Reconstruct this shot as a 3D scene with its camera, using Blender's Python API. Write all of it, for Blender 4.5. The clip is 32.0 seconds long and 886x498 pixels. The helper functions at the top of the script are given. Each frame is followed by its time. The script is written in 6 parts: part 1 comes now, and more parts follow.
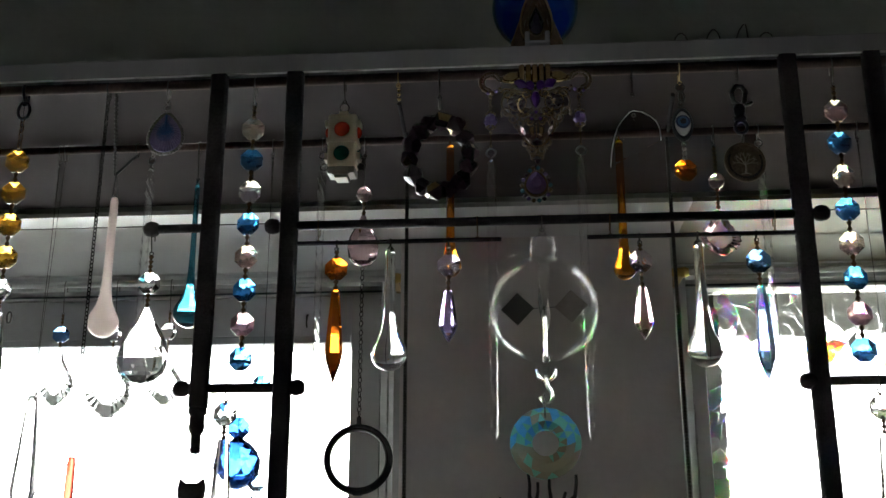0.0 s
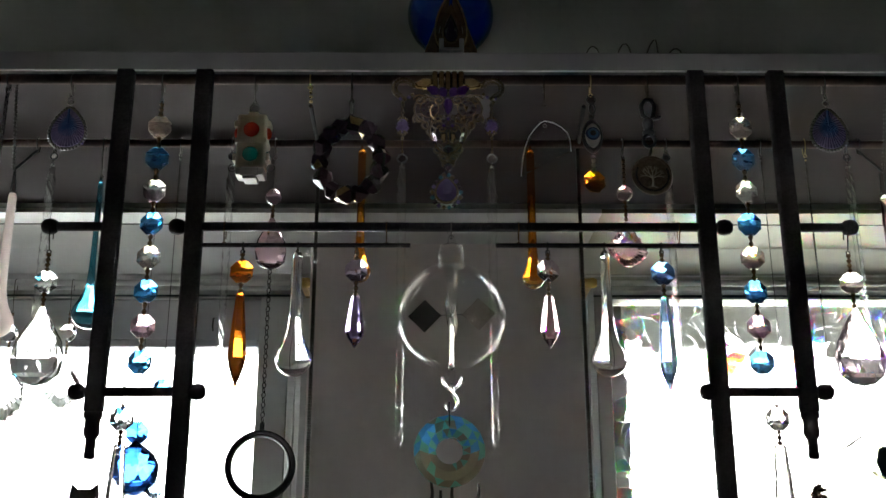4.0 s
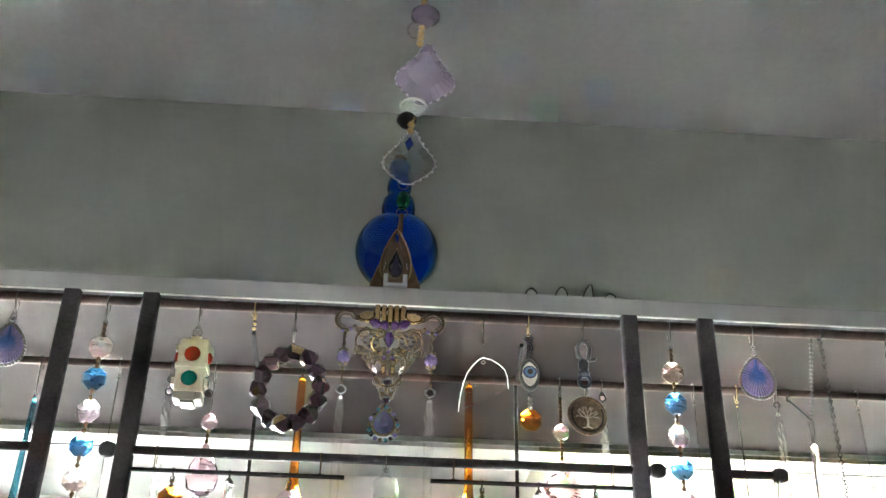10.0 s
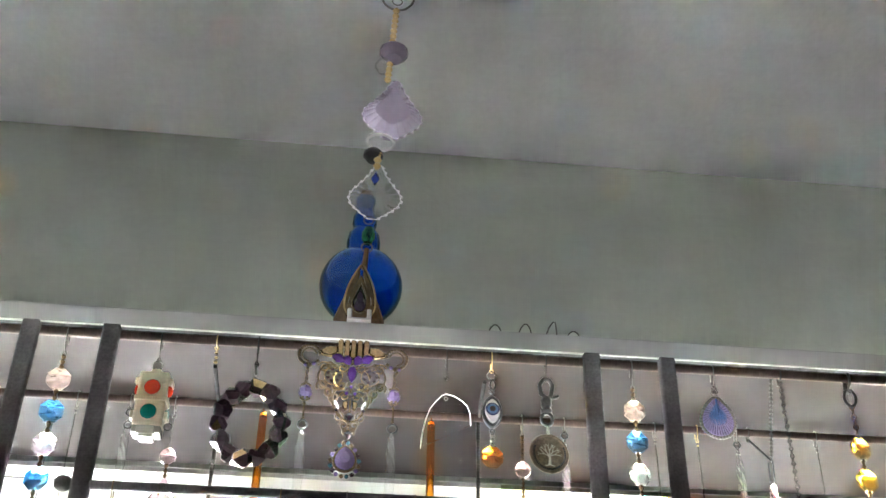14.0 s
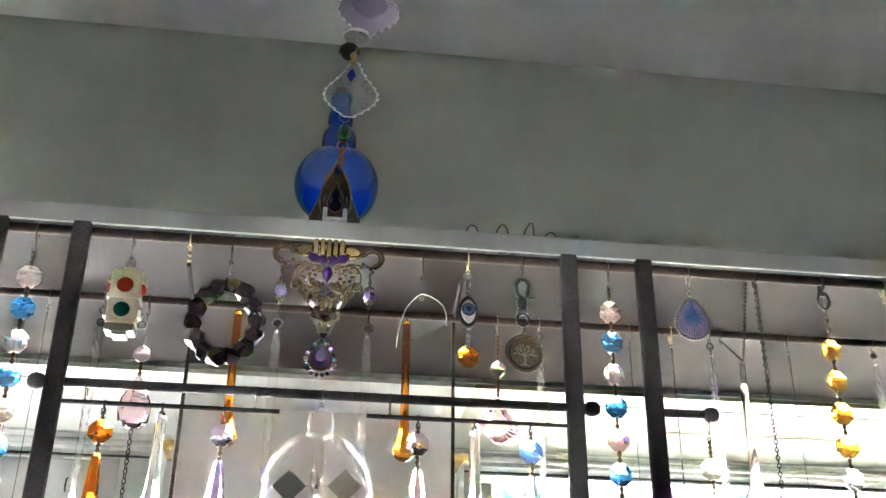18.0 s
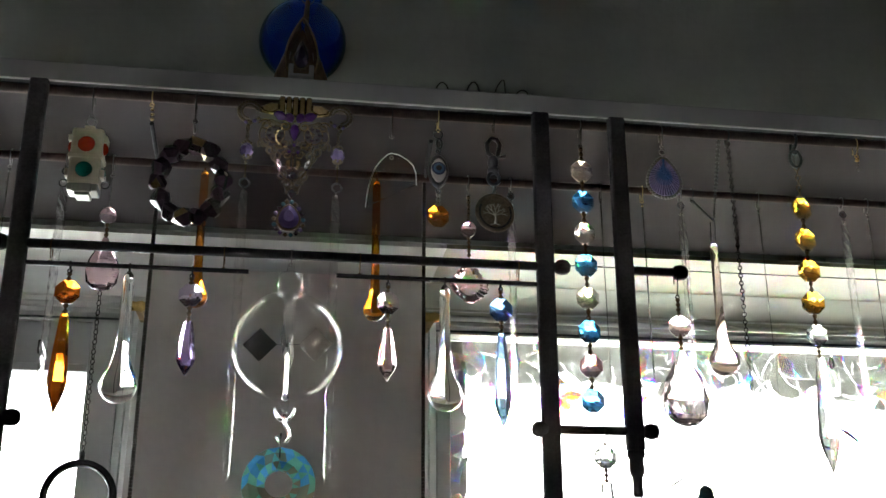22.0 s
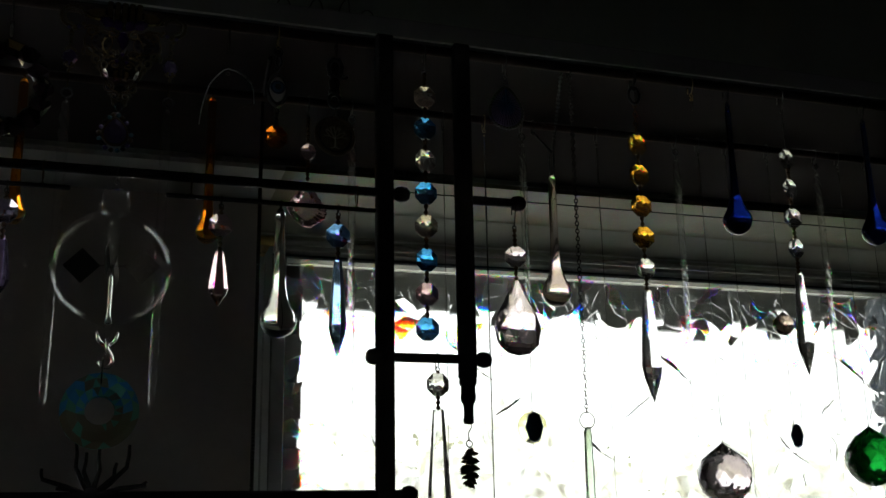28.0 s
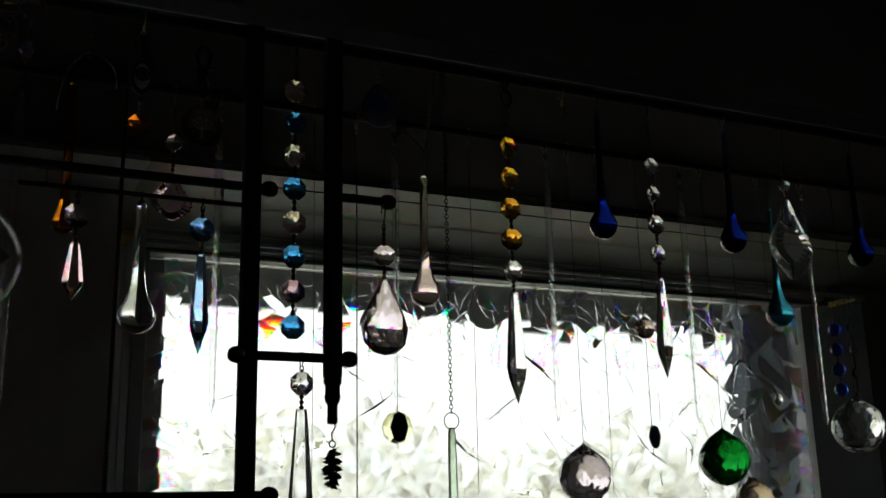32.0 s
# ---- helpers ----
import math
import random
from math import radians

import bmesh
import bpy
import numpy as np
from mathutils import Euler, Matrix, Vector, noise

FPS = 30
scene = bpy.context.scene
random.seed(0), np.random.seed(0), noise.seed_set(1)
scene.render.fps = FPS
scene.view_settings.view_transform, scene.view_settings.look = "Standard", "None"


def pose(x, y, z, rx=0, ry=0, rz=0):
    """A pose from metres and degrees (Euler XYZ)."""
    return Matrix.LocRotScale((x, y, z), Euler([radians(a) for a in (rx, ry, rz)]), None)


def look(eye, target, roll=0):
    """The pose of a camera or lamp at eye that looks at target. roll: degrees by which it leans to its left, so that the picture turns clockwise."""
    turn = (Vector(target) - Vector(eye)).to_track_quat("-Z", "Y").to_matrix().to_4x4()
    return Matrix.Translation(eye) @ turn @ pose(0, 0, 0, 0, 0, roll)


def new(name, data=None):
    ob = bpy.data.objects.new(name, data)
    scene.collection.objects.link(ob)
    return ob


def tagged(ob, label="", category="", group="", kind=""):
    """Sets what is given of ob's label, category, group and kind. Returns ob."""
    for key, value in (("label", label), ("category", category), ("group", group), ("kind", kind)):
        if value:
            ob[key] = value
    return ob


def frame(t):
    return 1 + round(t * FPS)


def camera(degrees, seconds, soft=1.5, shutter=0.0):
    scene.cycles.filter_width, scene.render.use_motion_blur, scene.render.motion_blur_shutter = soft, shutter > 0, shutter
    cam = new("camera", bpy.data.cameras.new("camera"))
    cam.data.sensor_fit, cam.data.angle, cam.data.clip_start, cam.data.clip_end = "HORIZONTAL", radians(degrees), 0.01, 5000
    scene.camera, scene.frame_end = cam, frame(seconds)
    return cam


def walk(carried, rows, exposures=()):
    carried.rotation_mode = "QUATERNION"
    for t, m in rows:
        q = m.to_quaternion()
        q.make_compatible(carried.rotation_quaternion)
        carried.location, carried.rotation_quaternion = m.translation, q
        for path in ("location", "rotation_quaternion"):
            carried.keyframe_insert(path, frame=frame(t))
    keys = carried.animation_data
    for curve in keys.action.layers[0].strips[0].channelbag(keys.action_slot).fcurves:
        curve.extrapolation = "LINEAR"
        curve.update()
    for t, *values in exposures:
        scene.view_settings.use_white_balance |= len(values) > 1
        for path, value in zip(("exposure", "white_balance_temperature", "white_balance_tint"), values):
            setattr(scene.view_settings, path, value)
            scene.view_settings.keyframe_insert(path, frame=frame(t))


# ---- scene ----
cam = camera(46.0, 32.0)
PATH = [
    (0, (-0.0094, 0.0302, 1.7924), (-0.1590, 1.9388, 2.3709), 0.01),
    (0.5, (-0.0094, 0.0309, 1.7925), (-0.1314, 1.9408, 2.3733), 0.10),
    (1, (-0.0090, 0.0316, 1.7925), (-0.0975, 1.9423, 2.3768), 0.13),
    (1.5, (-0.0082, 0.0326, 1.7926), (-0.0618, 1.9439, 2.3791), 0.05),
    (2, (-0.0072, 0.0329, 1.7927), (-0.0397, 1.9442, 2.3809), -0.00),
    (2.5, (-0.0065, 0.0330, 1.7927), (-0.0261, 1.9442, 2.3817), -0.06),
    (3, (-0.0063, 0.0335, 1.7927), (-0.0162, 1.9446, 2.3822), -0.03),
    (3.5, (-0.0060, 0.0338, 1.7928), (-0.0025, 1.9447, 2.3832), -0.04),
    (5.5, (-0.0059, 0.0341, 1.7929), (0.0299, 1.9314, 2.4244), 0.19),
    (6, (-0.0055, 0.0327, 1.7929), (0.0446, 1.9082, 2.4858), 0.30),
    (6.5, (-0.0046, 0.0316, 1.7927), (0.0551, 1.8890, 2.5320), 0.40),
    (7, (-0.0039, 0.0307, 1.7929), (0.0658, 1.8741, 2.5656), 0.42),
    (7.5, (-0.0032, 0.0295, 1.7928), (0.0689, 1.8597, 2.5961), 0.45),
    (8, (-0.0029, 0.0289, 1.7929), (0.0720, 1.8471, 2.6226), 0.59),
    (8.5, (-0.0031, 0.0278, 1.7925), (0.0809, 1.8280, 2.6597), 0.81),
    (9, (-0.0030, 0.0269, 1.7920), (0.0893, 1.8010, 2.7107), 0.96),
    (9.5, (-0.0028, 0.0255, 1.7919), (0.0959, 1.7785, 2.7497), 0.99),
    (10, (-0.0028, 0.0243, 1.7915), (0.1030, 1.7572, 2.7844), 1.17),
    (10.5, (-0.0025, 0.0240, 1.7912), (0.1196, 1.7373, 2.8158), 1.13),
    (11, (-0.0023, 0.0237, 1.7909), (0.1334, 1.7167, 2.8469), 0.96),
    (11.5, (-0.0024, 0.0231, 1.7904), (0.1395, 1.7005, 2.8704), 0.81),
    (12, (-0.0025, 0.0221, 1.7897), (0.1412, 1.6886, 2.8861), 0.65),
    (12.5, (-0.0026, 0.0221, 1.7897), (0.1487, 1.6847, 2.8910), 0.67),
    (13, (-0.0027, 0.0226, 1.7901), (0.1587, 1.6858, 2.8890), 0.69),
    (13.5, (-0.0030, 0.0229, 1.7907), (0.1637, 1.7011, 2.8658), 0.81),
    (14, (-0.0032, 0.0233, 1.7913), (0.1668, 1.7158, 2.8432), 0.91),
    (14.5, (-0.0032, 0.0242, 1.7919), (0.1711, 1.7305, 2.8207), 0.96),
    (16.5, (-0.0033, 0.0272, 1.7929), (0.1874, 1.7805, 2.7361), 0.93),
    (17, (-0.0033, 0.0280, 1.7932), (0.1935, 1.7890, 2.7205), 0.86),
    (17.5, (-0.0034, 0.0293, 1.7936), (0.2071, 1.7980, 2.7031), 0.77),
    (18, (-0.0033, 0.0306, 1.7935), (0.2262, 1.8073, 2.6827), 0.63),
    (18.5, (-0.0030, 0.0319, 1.7934), (0.2389, 1.8233, 2.6492), 0.42),
    (19, (-0.0027, 0.0330, 1.7934), (0.2477, 1.8394, 2.6145), 0.34),
    (19.5, (-0.0024, 0.0342, 1.7935), (0.2549, 1.8516, 2.5878), 0.24),
    (20, (-0.0020, 0.0345, 1.7931), (0.2608, 1.8636, 2.5581), 0.14),
    (20.5, (-0.0014, 0.0356, 1.7933), (0.2684, 1.8741, 2.5330), 0.08),
    (21, (-0.0010, 0.0364, 1.7935), (0.2780, 1.8845, 2.5054), 0.04),
    (21.5, (-0.0005, 0.0369, 1.7933), (0.2867, 1.8943, 2.4771), -0.09),
    (22, (0.0002, 0.0382, 1.7936), (0.2940, 1.9067, 2.4436), -0.18),
    (22.5, (0.0009, 0.0390, 1.7935), (0.2993, 1.9182, 2.4097), -0.24),
    (23, (0.0014, 0.0396, 1.7935), (0.3047, 1.9248, 2.3886), -0.28),
    (23.5, (0.0015, 0.0403, 1.7936), (0.3212, 1.9256, 2.3796), -0.22),
    (24, (0.0018, 0.0409, 1.7936), (0.3464, 1.9256, 2.3675), -0.34),
    (24.5, (0.0020, 0.0412, 1.7936), (0.3683, 1.9256, 2.3549), -0.37),
    (25, (0.0020, 0.0419, 1.7938), (0.3906, 1.9231, 2.3505), -0.35),
    (25.5, (0.0022, 0.0422, 1.7942), (0.4292, 1.9153, 2.3501), -0.47),
    (26, (0.0024, 0.0434, 1.7952), (0.4790, 1.9075, 2.3411), -0.62),
    (26.5, (0.0030, 0.0446, 1.7961), (0.5210, 1.9010, 2.3303), -0.83),
    (28.5, (0.0046, 0.0475, 1.7971), (0.6310, 1.8782, 2.3030), -0.98),
    (29, (0.0049, 0.0482, 1.7972), (0.6720, 1.8630, 2.3084), -1.02),
    (29.5, (0.0060, 0.0489, 1.7976), (0.7125, 1.8478, 2.3121), -1.13),
    (30, (0.0071, 0.0493, 1.7979), (0.7445, 1.8371, 2.3081), -1.32),
    (30.5, (0.0078, 0.0496, 1.7981), (0.7611, 1.8325, 2.3021), -1.32),
    (31, (0.0079, 0.0496, 1.7980), (0.7763, 1.8262, 2.3011), -1.31),
    (31.5, (0.0084, 0.0498, 1.7980), (0.8010, 1.8157, 2.3016), -1.33),
    (32, (0.0089, 0.0502, 1.7982), (0.8293, 1.8036, 2.3007), -1.35),
]
EXPOSURES = [(t, e, 6500, 13 if t < 26 else 8) for t, e in ((0.0, 5.85), (3.5, 6.05), (6.0, 7.0), (8.0, 8.45), (9.0, 8.75), (11.0, 9.25), (13.0, 9.45), (17.0, 9.2),
             (19.0, 8.45), (21.0, 7.4), (23.0, 6.1), (25.0, 4.8), (26.0, 4.05), (28.5, 2.75), (32.0, 2.25))]
walk(cam, [(t, look(eye, target, roll)) for t, eye, target, roll in PATH], EXPOSURES)

# ---------------------------------------------------------------- world and light
world = bpy.data.worlds.new("world")
scene.world = world
world.use_nodes = True
wn = world.node_tree.nodes
sky = wn.new("ShaderNodeTexSky")
sky.sky_type = "NISHITA"
sky.sun_disc = False
sky.sun_elevation, sky.sun_rotation = radians(50), radians(210)
sky.air_density, sky.dust_density = 0.5, 10.0
sky.ozone_density = 0.3
wn["Background"].inputs["Strength"].default_value = 0.15
# thin even cloud over the whole sky
cloud, veil, amount = wn.new("ShaderNodeTexNoise"), wn.new("ShaderNodeMix"), wn.new("ShaderNodeMapRange")
cloud.inputs["Scale"].default_value, cloud.inputs["Detail"].default_value = 2.5, 5
amount.inputs["To Min"].default_value, amount.inputs["To Max"].default_value = 0.88, 1.0
veil.data_type = "RGBA"
veil.inputs[7].default_value = (2.5, 2.5, 2.45, 1)
world.node_tree.links.new(cloud.outputs["Fac"], amount.inputs["Value"])
world.node_tree.links.new(amount.outputs["Result"], veil.inputs["Factor"])
world.node_tree.links.new(sky.outputs["Color"], veil.inputs[6])
world.node_tree.links.new(veil.outputs[2], wn["Background"].inputs["Color"])

sun_data = bpy.data.lights.new("sun", "SUN")
sun_data.energy, sun_data.angle, sun_data.color = 2.0, radians(2.0), (1.0, 0.95, 0.88)
sun = new("sun", sun_data)
sun.matrix_world = look((-3, -6, 9), (0, 3, 0))

# ---------------------------------------------------------------- materials
MATS = {}


def principled(name, color, rough=0.5, metal=0.0, grain=0.0, scale=40.0, bump=0.0, spec=0.5, trans=0.0, ior=1.5, coat=0.0,
               blot=0.0, film=0.0, alpha=1.0):
    """A node material: base colour with fine grain and broad blotches, relief and gloss."""
    m = bpy.data.materials.new(name)
    m.use_nodes = True
    n, l = m.node_tree.nodes, m.node_tree.links
    p = n["Principled BSDF"]
    p.inputs["Base Color"].default_value = (*color, 1)
    p.inputs["Roughness"].default_value, p.inputs["Metallic"].default_value = rough, metal
    p.inputs["Specular IOR Level"].default_value, p.inputs["IOR"].default_value = spec, ior
    p.inputs["Transmission Weight"].default_value, p.inputs["Coat Weight"].default_value = trans, coat
    p.inputs["Alpha"].default_value = alpha
    if film:
        p.inputs["Thin Film Thickness"].default_value, p.inputs["Thin Film IOR"].default_value = film, 2.1
    if grain or blot:
        co = n.new("ShaderNodeTexCoord")
        fine, broad = n.new("ShaderNodeTexNoise"), n.new("ShaderNodeTexNoise")
        fine.inputs["Scale"].default_value, fine.inputs["Detail"].default_value = scale, 6
        broad.inputs["Scale"].default_value, broad.inputs["Detail"].default_value = scale * 0.09, 3
        mix1, mix2 = n.new("ShaderNodeMix"), n.new("ShaderNodeMix")
        for mix, tex, amount in ((mix1, fine, grain), (mix2, broad, blot)):
            mix.data_type, mix.blend_type = "RGBA", "MULTIPLY"
            mix.inputs["Factor"].default_value = 1.0
            ramp = n.new("ShaderNodeMapRange")
            ramp.inputs["From Min"].default_value, ramp.inputs["From Max"].default_value = 0.3, 0.7
            ramp.inputs["To Min"].default_value, ramp.inputs["To Max"].default_value = 1 - amount, 1 + amount * 0.4
            l.new(co.outputs["Object"], tex.inputs["Vector"])
            l.new(tex.outputs["Fac"], ramp.inputs["Value"])
            l.new(ramp.outputs["Result"], mix.inputs[7])
        mix1.inputs[6].default_value = (*color, 1)
        l.new(mix1.outputs[2], mix2.inputs[6])
        l.new(mix2.outputs[2], p.inputs["Base Color"])
        rr = n.new("ShaderNodeMapRange")
        rr.inputs["To Min"].default_value, rr.inputs["To Max"].default_value = max(rough - 0.12, 0.02), min(rough + 0.12, 1)
        l.new(broad.outputs["Fac"], rr.inputs["Value"])
        l.new(rr.outputs["Result"], p.inputs["Roughness"])
        if bump:
            b = n.new("ShaderNodeBump")
            b.inputs["Strength"].default_value, b.inputs["Distance"].default_value = 1.0, bump
            l.new(fine.outputs["Fac"], b.inputs["Height"])
            l.new(b.outputs["Normal"], p.inputs["Normal"])
    MATS[name] = m
    return m


def glass(name, color, ior=1.52, rough=0.0, film=0.0, backlight_fill=0.0):
    """Clear or coloured glass, with an optional translucent share to fill dark facets with backlight."""
    m = principled(name, color, rough, trans=1.0, ior=ior, film=film)
    if backlight_fill:
        n, l = m.node_tree.nodes, m.node_tree.links
        seep, mix = n.new("ShaderNodeBsdfTranslucent"), n.new("ShaderNodeMixShader")
        seep.inputs["Color"].default_value, mix.inputs["Fac"].default_value = (*color, 1), backlight_fill
        l.new(n["Principled BSDF"].outputs[0], mix.inputs[1])
        l.new(seep.outputs[0], mix.inputs[2])
        l.new(mix.outputs[0], n["Material Output"].inputs["Surface"])
    return m


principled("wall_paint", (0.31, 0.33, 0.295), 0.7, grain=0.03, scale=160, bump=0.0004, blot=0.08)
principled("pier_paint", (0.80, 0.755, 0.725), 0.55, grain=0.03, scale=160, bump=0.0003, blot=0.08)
# Film window's soffit is coloured darker and tanner for its dimmer light.
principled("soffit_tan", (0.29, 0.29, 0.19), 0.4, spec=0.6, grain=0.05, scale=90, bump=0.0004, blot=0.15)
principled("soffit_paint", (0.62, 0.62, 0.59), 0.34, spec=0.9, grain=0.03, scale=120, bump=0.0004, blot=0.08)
principled("ceiling_paint", (0.86, 0.875, 0.89), 0.8, grain=0.03, scale=140, bump=0.0005, blot=0.05)
principled("room_paint", (0.55, 0.54, 0.52), 0.8, grain=0.03, scale=90, blot=0.1)
principled("carpet", (0.43, 0.41, 0.405), 0.8, grain=0.25, scale=30, blot=0.3)
# Shelf board is coloured near black for the shade beneath it.
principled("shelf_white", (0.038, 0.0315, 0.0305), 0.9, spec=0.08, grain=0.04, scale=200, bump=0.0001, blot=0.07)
principled("bead_white", (0.92, 0.92, 0.90), 0.15, grain=0.02, scale=200)
principled("shelf_edge", (0.29, 0.29, 0.29), 0.08, grain=0.03, scale=150, blot=0.06)
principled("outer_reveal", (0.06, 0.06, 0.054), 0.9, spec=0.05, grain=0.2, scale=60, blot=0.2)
# Far jamb's outer reveal: sky light on it is put in as paler blue.
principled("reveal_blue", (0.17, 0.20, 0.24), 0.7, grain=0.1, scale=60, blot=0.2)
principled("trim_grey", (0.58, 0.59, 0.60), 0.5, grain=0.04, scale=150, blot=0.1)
# Sash head colour holds the shadow of the gap below the casing bead.
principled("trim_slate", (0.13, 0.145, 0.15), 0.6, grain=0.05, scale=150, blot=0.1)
# Film window's head casing, with that dimmer light in its colour.
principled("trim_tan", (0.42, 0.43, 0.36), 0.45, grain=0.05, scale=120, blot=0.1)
principled("trim_white", (0.64, 0.65, 0.63), 0.35, grain=0.03, scale=150, blot=0.06)
principled("black_iron", (0.068, 0.060, 0.065), 0.7, spec=0.25, grain=0.3, scale=700, bump=0.00012, blot=0.3)
principled("bronze_rod", (0.085, 0.055, 0.045), 0.75, spec=0.2, grain=0.2, scale=500, blot=0.3)
principled("brass", (0.72, 0.50, 0.18), 0.3, metal=1.0, grain=0.15, scale=600, blot=0.25)
principled("gold_dark", (0.25, 0.17, 0.085), 0.24, metal=1.0, grain=0.25, scale=800, blot=0.3)
principled("gold", (0.60, 0.44, 0.20), 0.28, metal=1.0, grain=0.12, scale=800, blot=0.2)
principled("old_silver", (0.095, 0.068, 0.038), 0.34, metal=1.0, grain=0.3, scale=900, blot=0.3)
principled("steel_wire", (0.20, 0.19, 0.175), 0.45, metal=0.9, grain=0.1, scale=900)
principled("dark_wire", (0.05, 0.045, 0.04), 0.4, metal=0.8, grain=0.2, scale=900)
principled("gunmetal", (0.07, 0.07, 0.075), 0.35, metal=0.9, grain=0.3, scale=900)
principled("bronze_pin", (0.16, 0.10, 0.05), 0.4, metal=0.9, grain=0.3, scale=900)
principled("cord_black", (0.022, 0.022, 0.024), 0.9, spec=0.1, grain=0.2, scale=900)
principled("chain_dark", (0.055, 0.05, 0.048), 0.55, metal=0.6, grain=0.2, scale=900)
principled("string", (0.10, 0.095, 0.09), 0.8, grain=0.2, scale=900)
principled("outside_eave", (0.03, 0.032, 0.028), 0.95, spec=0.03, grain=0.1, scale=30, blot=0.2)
principled("siding_paint", (0.62, 0.68, 0.74), 0.6, grain=0.05, scale=40, blot=0.1)
principled("leaf_green", (0.34, 0.35, 0.25), 0.5, grain=0.3, scale=3, blot=0.4)
principled("bark", (0.13, 0.10, 0.07), 0.9, grain=0.4, scale=20)
principled("paving", (0.17, 0.17, 0.155), 0.9, grain=0.4, scale=20, blot=0.4)
for row in (("crystal_clear", (1, 1, 1)), ("crystal_grey", (0.86, 0.87, 0.88)), ("crystal_aqua", (0.08, 0.42, 0.92)),
            ("crystal_blue", (0.20, 0.45, 0.92)), ("crystal_ice", (0.42, 0.66, 0.98)), ("crystal_amber", (0.80, 0.19, 0.012)), ("crystal_yellow", (0.97, 0.47, 0.045)), ("crystal_dawn", (0.95, 0.74, 0.50)),
            ("crystal_purple", (0.60, 0.48, 0.88)), ("crystal_lilac", (0.86, 0.76, 0.96)), ("crystal_pink", (0.98, 0.72, 0.77)),
            ("crystal_mauve", (0.93, 0.80, 0.86)), ("crystal_smoky", (0.70, 0.55, 0.48)), ("crystal_green", (0.008, 0.27, 0.03)),
            ("crystal_sapphire", (0.05, 0.12, 0.80)), ("glass_cobalt", (0.003, 0.012, 0.15)), ("glass_teal", (0.05, 0.33, 0.48)), ("glass_clear", (0.98, 1.0, 0.99)),
            ("glass_amber", (0.93, 0.27, 0.015)), ("glass_blush", (0.97, 0.78, 0.74)), ("glass_sage", (0.72, 0.88, 0.70)), ("glass_red", (0.85, 0.06, 0.03)),
            ("glass_bottle", (0.045, 0.28, 0.97)), ("bead_emerald", (0.05, 0.45, 0.20))):
    cut = row[0].startswith("crystal")
    glass(*row, ior=1.47 if cut else 1.48, backlight_fill=0.018 if cut else 0.0)
for row in (("crystal_iris", (0.78, 0.71, 0.70), 260), ("crystal_iris_warm", (0.82, 0.64, 0.52), 240), ("crystal_iris_pink", (0.85, 0.52, 0.68), 250)):
    glass(row[0], row[1], 1.55, film=row[2], backlight_fill=0.025)
principled("eye_white", (0.50, 0.49, 0.47), 0.4, grain=0.03, scale=500)
principled("enamel_cream", (0.48, 0.41, 0.285), 0.35, trans=0.15, grain=0.08, scale=500, blot=0.12)
principled("enamel_white", (0.26, 0.25, 0.21), 0.4, trans=0.1, coat=0.1, grain=0.03, scale=500)
principled("enamel_iris_blue", (0.045, 0.12, 0.24), 0.3, coat=0.1, grain=0.1, scale=900)
principled("enamel_navy", (0.018, 0.035, 0.10), 0.3, coat=0.1, grain=0.1, scale=900)
principled("enamel_black", (0.01, 0.01, 0.012), 0.35, coat=0.1, grain=0.1, scale=900)
principled("dome_red", (0.72, 0.05, 0.02), 0.12, trans=0.35, grain=0.05, scale=500)
principled("dome_green", (0.0, 0.26, 0.22), 0.12, trans=0.35, grain=0.05, scale=500)
principled("stone_violet", (0.065, 0.02, 0.17), 0.1, trans=0.3, coat=0.5, grain=0.1, scale=700)
principled("stone_teal", (0.06, 0.16, 0.20), 0.1, trans=0.3, coat=0.4, grain=0.1, scale=700)
principled("stone_lilac", (0.20, 0.15, 0.33), 0.1, trans=0.45, coat=0.4, grain=0.1, scale=700)
principled("bead_plum", (0.058, 0.034, 0.046), 0.26, spec=0.2, grain=0.3, scale=300, blot=0.5)
principled("relief_silver", (0.40, 0.36, 0.29), 0.5, metal=0.7, grain=0.2, scale=900)
principled("antique_coin", (0.20, 0.155, 0.11), 0.42, metal=0.9, grain=0.35, scale=700, bump=0.0001, blot=0.35)
principled("thread_violet", (0.29, 0.24, 0.46), 0.6, grain=0.3, scale=900, blot=0.5)
principled("thread_blue", (0.06, 0.14, 0.40), 0.6, grain=0.3, scale=900, blot=0.3)
principled("pine_bronze", (0.26, 0.16, 0.11), 0.55, metal=0.4, grain=0.4, scale=900)
principled("vane_black", (0.02, 0.018, 0.017), 0.8, grain=0.2, scale=700)
principled("vane_white", (0.36, 0.31, 0.26), 0.7, grain=0.2, scale=700)


def pane_material(name, ior=1.45, tint=(0.93, 0.95, 0.94), rough=0.04):
    """Window glass."""
    m = bpy.data.materials.new(name)
    m.use_nodes = True
    n, l = m.node_tree.nodes, m.node_tree.links
    n.remove(n["Principled BSDF"])
    out = n["Material Output"]
    clear, gloss, mix = n.new("ShaderNodeBsdfTransparent"), n.new("ShaderNodeBsdfGlossy"), n.new("ShaderNodeMixShader")
    gloss.inputs["Roughness"].default_value = rough
    fres = n.new("ShaderNodeFresnel")
    fres.inputs["IOR"].default_value = ior
    l.new(fres.outputs["Fac"], mix.inputs["Fac"])
    l.new(clear.outputs[0], mix.inputs[1])
    l.new(gloss.outputs[0], mix.inputs[2])
    clear.inputs["Color"].default_value = (*tint, 1)
    l.new(mix.outputs[0], out.inputs["Surface"])
    MATS[name] = m


pane_material("pane_glass")


